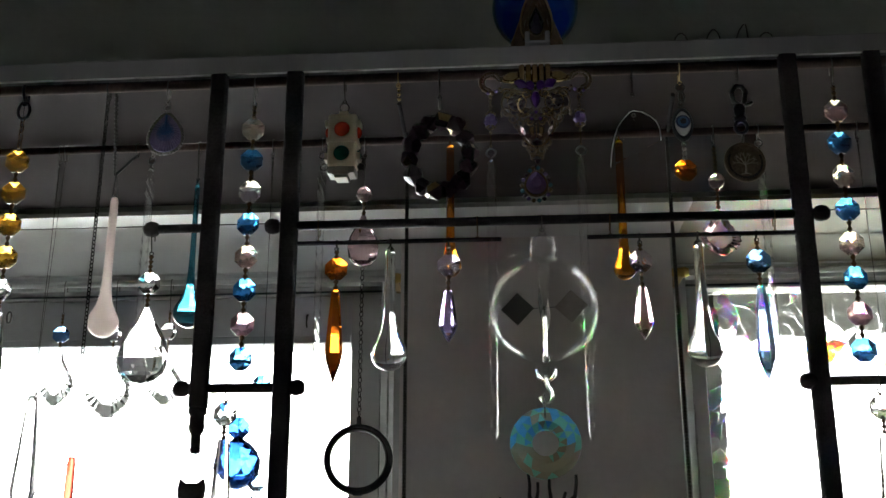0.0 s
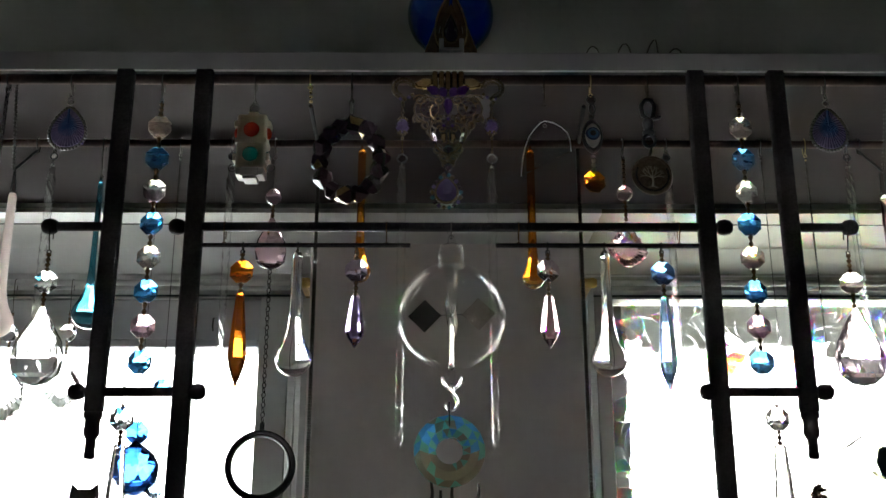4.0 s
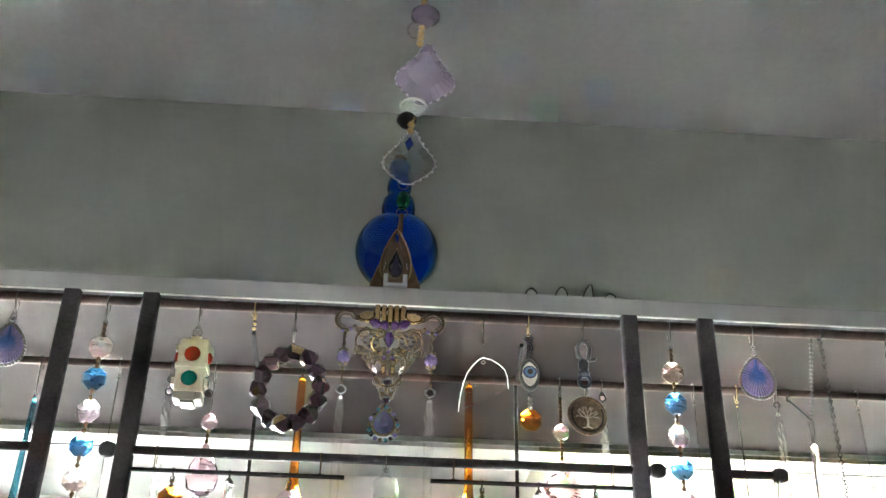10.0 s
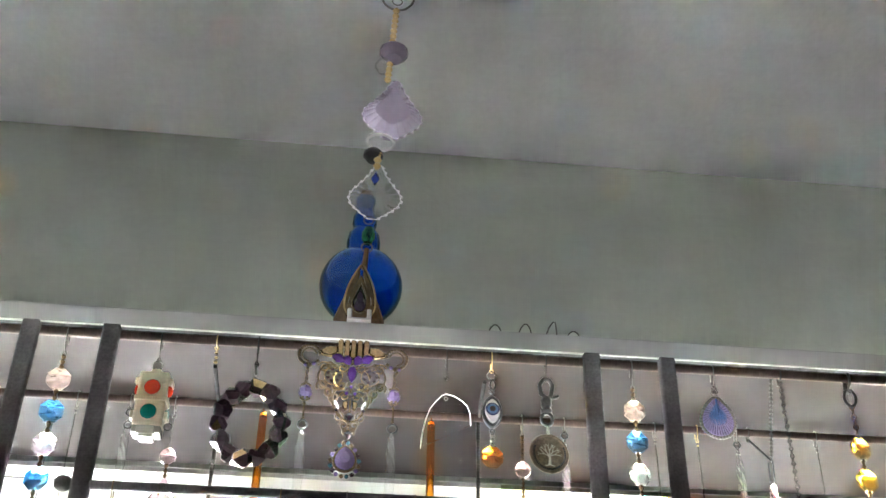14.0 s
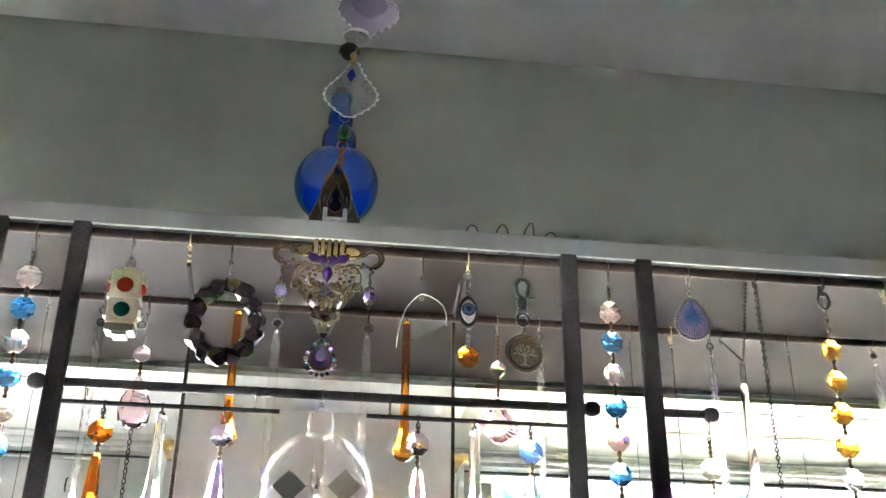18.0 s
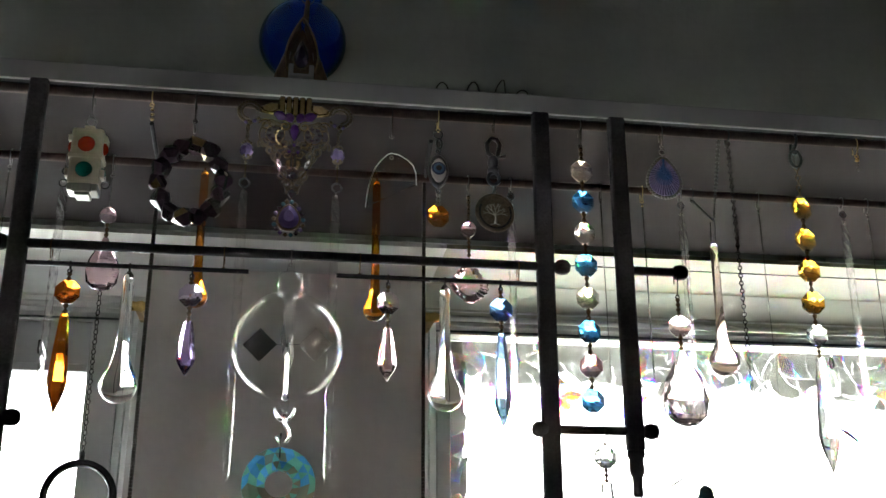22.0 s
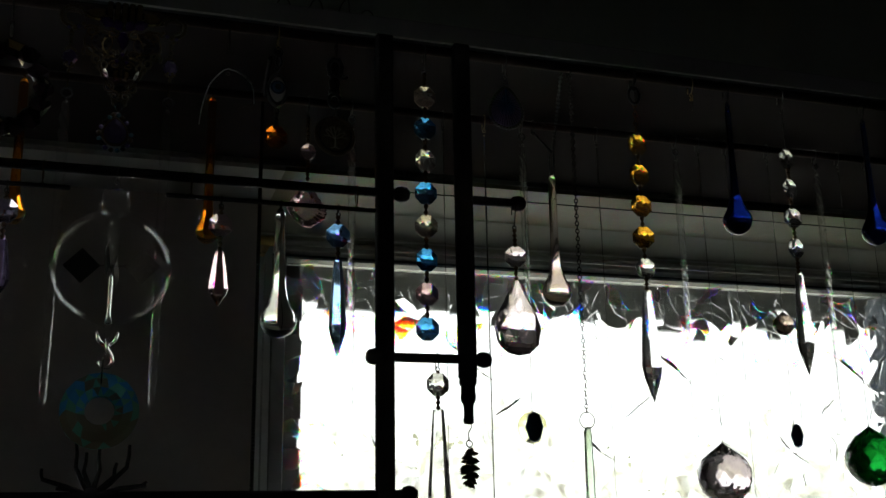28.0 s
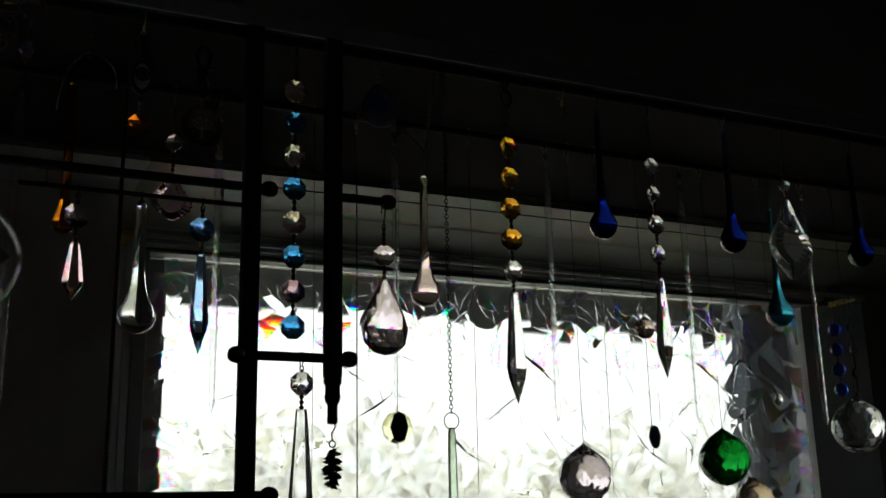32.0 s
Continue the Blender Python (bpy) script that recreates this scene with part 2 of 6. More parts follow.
def rim_glass(name, edge, base, narrow):
    """Thin blown glass: clear when seen straight on, glossy towards its rim."""
    m = bpy.data.materials.new(name)
    m.use_nodes = True
    n, l = m.node_tree.nodes, m.node_tree.links
    n.remove(n["Principled BSDF"])
    clear, gloss, mix = n.new("ShaderNodeBsdfTransparent"), n.new("ShaderNodeBsdfGlossy"), n.new("ShaderNodeMixShader")
    gloss.inputs["Roughness"].default_value = 0.09
    clear.inputs["Color"].default_value = (0.985, 0.98, 0.97, 1)
    weight, power, share = n.new("ShaderNodeLayerWeight"), n.new("ShaderNodeMath"), n.new("ShaderNodeMath")
    power.operation, share.operation = "POWER", "MULTIPLY_ADD"
    power.inputs[1].default_value = narrow
    share.inputs[1].default_value, share.inputs[2].default_value = edge, base
    l.new(weight.outputs["Facing"], power.inputs[0])
    l.new(power.outputs[0], share.inputs[0])
    l.new(share.outputs[0], mix.inputs["Fac"])
    l.new(clear.outputs[0], mix.inputs[1])
    l.new(gloss.outputs[0], mix.inputs[2])
    l.new(mix.outputs[0], n["Material Output"].inputs["Surface"])
    MATS[name] = m


def milky(name, color):
    """Opal glass that lets light seep through."""
    m = bpy.data.materials.new(name)
    m.use_nodes = True
    n, l = m.node_tree.nodes, m.node_tree.links
    p = n["Principled BSDF"]
    p.inputs["Base Color"].default_value, p.inputs["Roughness"].default_value = (*color, 1), 0.15
    seep, mix = n.new("ShaderNodeBsdfTranslucent"), n.new("ShaderNodeMixShader")
    seep.inputs["Color"].default_value = (*color, 1)
    mix.inputs["Fac"].default_value = 0.6
    l.new(p.outputs[0], mix.inputs[1])
    l.new(seep.outputs[0], mix.inputs[2])
    l.new(mix.outputs[0], n["Material Output"].inputs["Surface"])
    MATS[name] = m


def faint_glass(name, share, ior=1.35, rough=0.22):
    """Thin clear glass: mostly seen through, a share of it refracts and shines."""
    m = glass(name, (0.97, 0.99, 0.99), ior, rough)
    n, l = m.node_tree.nodes, m.node_tree.links
    clear, mix = n.new("ShaderNodeBsdfTransparent"), n.new("ShaderNodeMixShader")
    mix.inputs["Fac"].default_value = share
    l.new(clear.outputs[0], mix.inputs[1])
    l.new(n["Principled BSDF"].outputs[0], mix.inputs[2])
    l.new(mix.outputs[0], n["Material Output"].inputs["Surface"])


faint_glass("glass_icicle", 0.32, 1.36, 0.05)
faint_glass("icicle_thin", 0.10, 1.34, 0.06)
faint_glass("leaf_clear", 0.22, 1.3, 0.05)
rim_glass("glass_neck", 0.40, 0.05, 3.0)
rim_glass("glass_bulb", 0.09, 0.075, 6.0)
glass("acrylic", (0.99, 1.0, 1.0), 1.03)
glass("crystal_sky", (0.025, 0.16, 0.75), 1.38)
glass("disc_citrine", (0.96, 0.94, 0.62), 1.2)
principled("crystal_lavender", (0.80, 0.72, 0.98), 0.05, trans=0.70, ior=1.45, grain=0.04, scale=300, blot=0.12)
# Near-white rim colours stand in for glints on cut clear edges.
principled("crystal_rim", (0.95, 0.96, 0.96), 0.3, trans=0.18, grain=0.05, scale=400)
principled("pendant_bronze", (0.10, 0.065, 0.04), 0.3, metal=0.8, grain=0.35, scale=600, blot=0.4)
principled("crystal_dusk", (0.035, 0.025, 0.045), 0.06, coat=0.6, grain=0.2, scale=500)
principled("crystal_cut_lilac", (0.88, 0.82, 0.97), 0.3, trans=0.2, grain=0.05, scale=400)
principled("bead_dark", (0.030, 0.016, 0.024), 0.2, coat=0.5, grain=0.1, scale=600)
# Stone ovals let light seep through, in place of light on their faces.
milky("oval_slate", (0.055, 0.095, 0.135))
milky("blush_glass", (0.92, 0.84, 0.81))
for ring_name, ring_color in (("ring_crystal", (0.33, 0.28, 0.21)), ("ring_blue", (0.14, 0.44, 0.80)), ("ring_green", (0.24, 0.56, 0.46))):
    milky(ring_name, ring_color)


def shard_material(name, spread):
    """Clear plastic of the window film; spread parts the colours as a prism does."""
    m = bpy.data.materials.new(name)
    m.use_nodes = True
    n, l = m.node_tree.nodes, m.node_tree.links
    n.remove(n["Principled BSDF"])
    geo, tint = n.new("ShaderNodeNewGeometry"), n.new("ShaderNodeValToRGB")
    ramp = tint.color_ramp
    ramp.elements[0].color, ramp.elements[1].color = (0.99, 0.99, 0.965, 1), (0.965, 0.98, 0.99, 1)
    ramp.elements.new(0.5).color = (0.99, 0.99, 0.99, 1)
    l.new(geo.outputs["Random Per Island"], tint.inputs["Fac"])
    last = None
    for colour, shift in (((1, 0, 0), -1), ((0, 1, 0), 0), ((0, 0, 1), 1)) if spread else (((1, 1, 1), 0),):
        bend, dye = n.new("ShaderNodeBsdfRefraction"), n.new("ShaderNodeMix")
        bend.inputs["IOR"].default_value, bend.inputs["Roughness"].default_value = 1.42 + shift * spread, 0.08
        dye.data_type, dye.blend_type = "RGBA", "MULTIPLY"
        dye.inputs["Factor"].default_value, dye.inputs[7].default_value = 1.0, (*colour, 1)
        l.new(tint.outputs["Color"], dye.inputs[6])
        l.new(dye.outputs[2], bend.inputs["Color"])
        if last:
            both = n.new("ShaderNodeAddShader")
            l.new(last.outputs[0], both.inputs[0])
            l.new(bend.outputs[0], both.inputs[1])
            last = both
        else:
            last = bend
    gloss, skin, fres = n.new("ShaderNodeBsdfGlossy"), n.new("ShaderNodeMixShader"), n.new("ShaderNodeFresnel")
    fres.inputs["IOR"].default_value, gloss.inputs["Roughness"].default_value = 1.3, 0.1
    haze, veil = n.new("ShaderNodeBsdfTranslucent"), n.new("ShaderNodeMixShader")
    veil.inputs["Fac"].default_value = 0.025
    l.new(fres.outputs["Fac"], skin.inputs["Fac"])
    l.new(last.outputs[0], veil.inputs[1])
    l.new(haze.outputs[0], veil.inputs[2])
    l.new(veil.outputs[0], skin.inputs[1])
    l.new(gloss.outputs[0], skin.inputs[2])
    l.new(skin.outputs[0], n["Material Output"].inputs["Surface"])
    MATS[name] = m


shard_material("film_shard", 0.0)
shard_material("film_prism", 0.13)
pane_material("film_edge", 1.01, (0.97, 0.98, 0.98))
glass("film_line", (1, 1, 1), 1.09)

# ---------------------------------------------------------------- mesh helpers
CACHE = {}


def mesh_from(verts, faces, mat, smooth=False, keep=False):
    """A mesh whose faces look outwards; keep leaves the given order."""
    me = bpy.data.meshes.new("mesh")
    me.from_pydata([tuple(v) for v in verts], [], faces)
    me.update()
    if not keep:
        bm = bmesh.new()
        bm.from_mesh(me)
        bmesh.ops.recalc_face_normals(bm, faces=bm.faces)
        bm.to_mesh(me)
        bm.free()
    if smooth:
        me.polygons.foreach_set("use_smooth", [True] * len(me.polygons))
    if mat:
        me.materials.append(MATS[mat])
    return me


def box_data(x0, x1, y0, y1, z0, z1, b=0.0):
    """A box, with its edges bevelled by b."""
    bm = bmesh.new()
    bmesh.ops.create_cube(bm, size=1.0)
    for v in bm.verts:
        v.co = Vector(((x0 + x1) / 2 + v.co.x * (x1 - x0), (y0 + y1) / 2 + v.co.y * (y1 - y0), (z0 + z1) / 2 + v.co.z * (z1 - z0)))
    if b:
        bmesh.ops.bevel(bm, geom=list(bm.edges), offset=b, segments=2, affect="EDGES", profile=0.5)
    data = [tuple(v.co) for v in bm.verts], [[v.index for v in f.verts] for f in bm.faces]
    bm.verts.index_update()
    data = [tuple(v.co) for v in bm.verts], [[v.index for v in f.verts] for f in bm.faces]
    bm.free()
    return data


def joined(*datas):
    verts, faces = [], []
    for v, f in datas:
        o = len(verts)
        verts += list(v)
        faces += [[i + o for i in face] for face in f]
    return verts, faces


def facing(data, outwards=True):
    """The faces of one closed body turned outwards, or inwards."""
    verts, faces = data
    volume = sum(Vector(verts[f[0]]).dot(Vector(verts[f[k]]).cross(Vector(verts[f[k + 1]]))) for f in faces for k in range(1, len(f) - 1))
    return data if (volume > 0) == outwards else (verts, [f[::-1] for f in faces])


def moved(data, m):
    return [tuple(m @ Vector(v)) for v in data[0]], data[1]


def revolve(profile, n=16, sy=1.0, phase=0.0, stagger=False):
    """A body of revolution about z from (radius, z) rows; zero radii close to a point."""
    verts, rings = [], []
    for k, (r, z) in enumerate(profile):
        if r < 1e-7:
            rings.append([len(verts)])
            verts.append((0.0, 0.0, z))
        else:
            off = phase + (math.pi / n if stagger and k % 2 else 0.0)
            rings.append(list(range(len(verts), len(verts) + n)))
            verts += [(r * math.cos(off + 2 * math.pi * i / n), sy * r * math.sin(off + 2 * math.pi * i / n), z) for i in range(n)]
    faces = []
    for k, (a, b) in enumerate(zip(rings, rings[1:])):
        if len(a) == 1 and len(b) == 1:
            continue
        if len(a) == 1:
            faces += [[a[0], b[(i + 1) % n], b[i]] for i in range(n)]
        elif len(b) == 1:
            faces += [[a[i], a[(i + 1) % n], b[0]] for i in range(n)]
        elif stagger:
            for i in range(n):
                j = (i + 1) % n
                if k % 2 == 0:
                    faces += [[a[i], a[j], b[i]], [a[j], b[j], b[i]]]
                else:
                    faces += [[a[i], b[j], b[i]], [a[i], a[j], b[j]]]
        else:
            faces += [[a[i], a[(i + 1) % n], b[(i + 1) % n], b[i]] for i in range(n)]
    if len(rings[0]) > 1:
        faces.append(rings[0][::-1])
    if len(rings[-1]) > 1:
        faces.append(rings[-1])
    return verts, faces


def tube(points, radius, n=6, closed=False):
    """A round wire along points; radius may be one number or one for each point."""
    pts = [Vector(p) for p in points]
    count = len(pts)
    radii = [radius] * count if isinstance(radius, (int, float)) else radius
    verts, faces, side = [], [], None
    for k, p in enumerate(pts):
        a = pts[(k - 1) % count] if (closed or k) else p
        b = pts[(k + 1) % count] if (closed or k < count - 1) else p
        t = (b - a).normalized()
        if side is None:
            side = t.cross(Vector((0.31, 0.9, 0.27))).normalized()
        side = (side - t * side.dot(t)).normalized()
        up = t.cross(side)
        verts += [tuple(p + radii[k] * (math.cos(2 * math.pi * i / n) * side + math.sin(2 * math.pi * i / n) * up)) for i in range(n)]
    for k in range(count if closed else count - 1):
        a, b = k * n, ((k + 1) % count) * n
        faces += [[a + i, a + (i + 1) % n, b + (i + 1) % n, b + i] for i in range(n)]
    if not closed:
        faces += [list(range(n))[::-1], list(range((count - 1) * n, count * n))]
    return verts, faces


def circle(r, n, center=(0, 0, 0), plane="xz", rz=1.0):
    out = []
    for i in range(n):
        a = 2 * math.pi * i / n
        u, v = r * math.cos(a), r * rz * math.sin(a)
        out.append({"xz": (center[0] + u, center[1], center[2] + v), "yz": (center[0], center[1] + u, center[2] + v),
                    "xy": (center[0] + u, center[1] + v, center[2])}[plane])
    return out


def ring_data(r, wire, center=(0, 0, 0), plane="xz", n=16, m=6, rz=1.0):
    return tube(circle(r, n, center, plane, rz), wire, m, True)


def part(name, data, mat, parent, loc=(0, 0, 0), label="", smooth=False, rot=(0, 0, 0), key=None):
    """One mesh object under a thing or a part. The data may be shared by a key."""
    if key is not None and (key, mat) in CACHE:
        me = CACHE[key, mat]
    else:
        me = data if isinstance(data, bpy.types.Mesh) else mesh_from(*(data() if callable(data) else data), mat, smooth)
        if key is not None:
            CACHE[key, mat] = me
    ob = new(name, me)
    ob.parent = parent
    ob.location, ob.rotation_euler = loc, [radians(a) for a in rot]
    if label:
        ob["label"] = label
    return ob


def thing(name, loc, label, category, group=""):
    ob = new(name)
    ob.empty_display_size = 0.005
    ob.location = loc
    return tagged(ob, label, category, group)


def structure(name, data, mat, label, category, smooth=False):
    return tagged(new(name, mesh_from(*data, mat, smooth)), label, category, kind="structure")


# ---------------------------------------------------------------- the room
WALL, PIER, WIN, BACK = 0.83, 0.915, 1.0, 1.12
SOFFIT, CEIL = 2.074, 2.40
X0, X1, YB = -1.9, 2.3, -3.0
structure("floor", box_data(X0, X1, YB, BACK, -0.1, 0.0), "carpet", "pale beige carpeted floor of the room", "floor")
structure("ceiling", box_data(X0 - 0.1, X1 + 0.1, YB - 0.1, BACK, CEIL, CEIL + 0.1), "ceiling_paint",
          "matt white plastered ceiling above the shelf", "ceiling")
structure("wall_west", box_data(X0 - 0.1, X0, YB, BACK, 0, CEIL), "room_paint", "plain pale painted side wall", "wall")
structure("wall_east", box_data(X1, X1 + 0.1, YB, BACK, 0, CEIL), "room_paint", "plain pale painted side wall", "wall")
structure("wall_south", box_data(X0, X1, YB - 0.1, YB, 0, CEIL), "room_paint", "plain pale painted wall behind the viewer", "wall")
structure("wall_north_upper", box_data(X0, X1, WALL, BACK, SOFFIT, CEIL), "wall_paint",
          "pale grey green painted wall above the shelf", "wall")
WX0, WX1 = 0.166, 0.935
SILL, HEAD = 1.45, 2.046
for k, (a, b) in enumerate(((X0, -1.14), (1.15, X1))):
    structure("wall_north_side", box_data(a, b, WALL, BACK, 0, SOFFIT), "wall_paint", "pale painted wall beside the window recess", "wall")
structure("pier", box_data(-0.116, 0.120, PIER, BACK, 0, SOFFIT), "pier_paint", "grey painted pier between the two windows", "wall")
for a, b in ((-1.14, -0.116), (0.120, 1.15)):
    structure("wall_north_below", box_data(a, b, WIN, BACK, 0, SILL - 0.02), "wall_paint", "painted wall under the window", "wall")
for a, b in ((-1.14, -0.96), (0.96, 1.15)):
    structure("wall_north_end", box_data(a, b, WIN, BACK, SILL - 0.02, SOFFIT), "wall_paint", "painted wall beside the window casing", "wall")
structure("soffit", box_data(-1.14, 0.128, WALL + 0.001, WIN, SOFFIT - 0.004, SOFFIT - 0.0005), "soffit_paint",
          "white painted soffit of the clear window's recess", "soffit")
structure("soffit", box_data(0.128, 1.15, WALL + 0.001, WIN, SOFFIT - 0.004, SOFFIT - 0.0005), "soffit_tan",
          "soffit of the film covered window's recess, toned for dimmer light", "soffit")


def split(cell, p, d):
    """A convex cell cut in two by the line through p along d."""
    side = [(q[0] - p[0]) * d[1] - (q[1] - p[1]) * d[0] for q in cell]
    one, two = [], []
    for k, q in enumerate(cell):
        r, u, v = cell[(k + 1) % len(cell)], side[k], side[(k + 1) % len(cell)]
        (one if u >= 0 else two).append(q)
        if (u >= 0) != (v >= 0):
            f = u / (u - v)
            c = (q[0] + (r[0] - q[0]) * f, q[1] + (r[1] - q[1]) * f)
            one.append(c)
            two.append(c)
    return one, two


def area(cell):
    return 0.5 * abs(sum(q[0] * r[1] - r[0] * q[1] for q, r in zip(cell, cell[1:] + cell[:1])))


def shard_sheet(x0, x1, z0, z1, y):
    """A sheet of broken shards, each a thin wedge, over the opening."""
    rng = random.Random(21)
    todo, cells = [[(x0, z0), (x1, z0), (x1, z1), (x0, z1)]], []
    while todo:
        cell = todo.pop()
        size = area(cell)
        if size < rng.uniform(1.0e-4, 4.5e-4):
            girth = sum(math.dist(q, r) for q, r in zip(cell, cell[1:] + cell[:1]))
            if size > 0.028 * girth * girth:
                cells.append(cell)
            continue
        cx, cz = sum(q[0] for q in cell) / len(cell), sum(q[1] for q in cell) / len(cell)
        k = max(range(len(cell)), key=lambda i: math.dist(cell[i], cell[(i + 1) % len(cell)]))
        e = (cell[(k + 1) % len(cell)][0] - cell[k][0], cell[(k + 1) % len(cell)][1] - cell[k][1])
        a = math.atan2(e[1], e[0]) + math.pi / 2 + rng.gauss(0, 0.55)
        r = math.sqrt(size) * 0.16
        halves = split(cell, (cx + rng.uniform(-r, r), cz + rng.uniform(-r, r)), (math.cos(a), math.sin(a)))
        todo += [h for h in halves if len(h) > 2 and area(h) > 1e-6]

    def bowed(x, z):
        """Straight cuts turned into curved ones, held at the rim."""
        hold = min(1.0, min(x - x0, x1 - x, z - z0, z1 - z) / 0.02)
        hold = max(0.0, hold)
        return (x + hold * 0.0085 * math.sin(z * 92 + 1.3 * math.sin(x * 55)), z + hold * 0.0085 * math.sin(x * 84 + 1.7 * math.sin(z * 61)))
    out = []
    for cell in cells:
        gx, gz = rng.gauss(0, 0.06), rng.gauss(0, 0.045)
        cx, cz = sum(q[0] for q in cell) / len(cell), sum(q[1] for q in cell) / len(cell)
        fine = []
        for q, r in zip(cell, cell[1:] + cell[:1]):
            steps = max(1, round(math.dist(q, r) / 0.007))
            fine += [(q[0] + (r[0] - q[0]) * k / steps, q[1] + (r[1] - q[1]) * k / steps) for k in range(steps)]
        pts = [(cx + (q[0] - cx) * 0.9985, cz + (q[1] - cz) * 0.9985) for q in fine]
        pts = [bowed(q[0], q[1]) for q in pts]
        if sum(q[0] * r[1] - r[0] * q[1] for q, r in zip(pts, pts[1:] + pts[:1])) < 0:
            pts.reverse()
        cx, cz = bowed(cx, cz)
        m = len(pts)
        lean = max(abs(gx * (q[0] - cx) + gz * (q[1] - cz)) for q in pts)
        if lean > 0.0012:
            gx, gz = gx * 0.0012 / lean, gz * 0.0012 / lean
        verts = [(q[0], y, q[1]) for q in pts] + [(q[0], y - 0.0013 - gx * (q[0] - cx) - gz * (q[1] - cz), q[1]) for q in pts]
        faces = [list(range(m))[::-1], list(range(m, 2 * m))] + [[q, (q + 1) % m, m + (q + 1) % m, m + q] for q in range(m)]
        out.append((verts, faces))
    return joined(*out)


def ridge_lines(x0, x1, z0, z1, y):
    """Fine raised arcs of the film's pattern."""
    rng = random.Random(8)
    out = []
    for k in range(360):
        r, a, sweep = rng.uniform(0.016, 0.060), rng.uniform(0, 6.28), rng.uniform(0.6, 1.7)
        cx, cz = rng.uniform(x0 - 0.02, x1 + 0.02), rng.uniform(z0, z1 + 0.02)
        pts = [(cx + r * math.cos(a + sweep * q / 9), y, cz + r * math.sin(a + sweep * q / 9)) for q in range(10)]
        pts = [p for p in pts if x0 < p[0] < x1 and z0 < p[2] < z1]
        if len(pts) > 4 and all(math.dist(p, q) < 0.02 for p, q in zip(pts, pts[1:])):
            out.append(tube(pts, rng.choice((0.0003, 0.0004, 0.00055)), 5))
    return joined(*out)


def window(name, s, film):
    """A white window with stepped casing, sash and glass. s mirrors it."""
    root = tagged(new(name), "white painted window with stepped casing" + (" and shard patterned film on its glass" if film else ""),
                  "window", kind="structure")

    def slab(a, b, y0, y1, z0, z1, e=0.001):
        a, b = sorted((s * a, s * b))
        return box_data(a, b, y0, y1, z0, z1, e)

    up = 0.0255
    cove = ((0.925, SOFFIT - 0.005), (0.9796, 2.0612), (0.985, 2.0502), (1.03, 2.0502), (1.03, SOFFIT - 0.005))
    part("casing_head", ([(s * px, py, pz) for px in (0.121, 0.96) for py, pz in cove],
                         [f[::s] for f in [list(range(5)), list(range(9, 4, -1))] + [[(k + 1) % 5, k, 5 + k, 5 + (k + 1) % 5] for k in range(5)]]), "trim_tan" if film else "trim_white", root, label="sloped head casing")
    part("casing_strip", slab(0.130, 0.96, 0.980, 0.9845, 2.0586, 2.0610, 0.0008), "trim_white", root)
    part("casing_bead", slab(0.1425, 0.954, 0.982, 0.999, 2.0455, 2.0500, 0.001), "trim_white", root)
    splay = [(s * px, py) for px, py in ((0.121, 1.03), (0.121, 0.966), (0.1275, 0.9640), (0.1330, 0.9735), (0.1345, 0.9725), (0.142, 0.984), (0.142, 1.03))][::s]
    part("casing_side", ([(px, py, pz) for pz in (SILL, 2.0284 + up) for px, py in splay],
                         [list(range(7)), list(range(13, 6, -1))] + [[(k + 1) % 7, k, 7 + k, 7 + (k + 1) % 7] for k in range(7)]), "trim_white", root, label="splayed moulded side casing")
    if film:
        far = ((0.9305, 1.0295), (0.9305, 0.9985), (0.985, 0.955), (0.985, 0.9995), (0.9595, 0.9995), (0.9595, 1.0295))
        part("casing_side", ([(px, py, pz) for pz in (SILL + 0.001, 2.0390) for px, py in far],
                             [list(range(6)), list(range(11, 5, -1))] + [[(k + 1) % 6, k, 6 + k, 6 + (k + 1) % 6] for k in range(6)]), "trim_grey", root, label="splayed grey side casing")
    else:
        part("casing_side", slab(0.955, 0.96, 0.966, 0.9845, SILL, 2.0284 + up), "trim_white", root)
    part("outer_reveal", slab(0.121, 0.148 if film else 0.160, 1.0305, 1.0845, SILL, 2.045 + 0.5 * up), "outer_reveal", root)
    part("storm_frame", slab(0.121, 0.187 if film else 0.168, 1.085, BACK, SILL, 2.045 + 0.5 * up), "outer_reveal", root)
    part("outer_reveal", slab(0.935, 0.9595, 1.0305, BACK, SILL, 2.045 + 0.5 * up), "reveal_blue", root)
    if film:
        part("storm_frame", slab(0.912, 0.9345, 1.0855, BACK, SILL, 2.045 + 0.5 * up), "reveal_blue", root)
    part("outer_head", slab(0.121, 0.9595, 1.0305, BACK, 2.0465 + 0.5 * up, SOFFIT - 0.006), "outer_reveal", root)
    part("window_sill", slab(0.121, 0.96, 0.93, BACK, SILL - 0.02, SILL, 0.003), "trim_white", root)
    part("sash_head", slab(0.1425, 0.954, 1.000, 1.03, 2.0423, 2.0501), "trim_slate", root, label="sash head coloured dark for the shaded gap")
    part("sash_bead", slab(0.1425, 0.954, 0.992, 1.02, 2.0398, 2.0421, 0.0008), "trim_white", root)
    if not film:
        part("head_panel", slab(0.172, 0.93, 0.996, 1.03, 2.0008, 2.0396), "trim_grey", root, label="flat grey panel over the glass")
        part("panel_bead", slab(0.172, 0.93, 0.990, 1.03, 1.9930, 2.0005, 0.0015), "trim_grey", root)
        part("panel_hook", tube([(s * 0.215, 0.996, 2.022), (s * 0.215, 0.990, 2.020), (s * 0.215, 0.989, 2.012), (s * 0.215, 0.992, 2.009)], 0.0008, 6), "dark_wire", root, smooth=True)
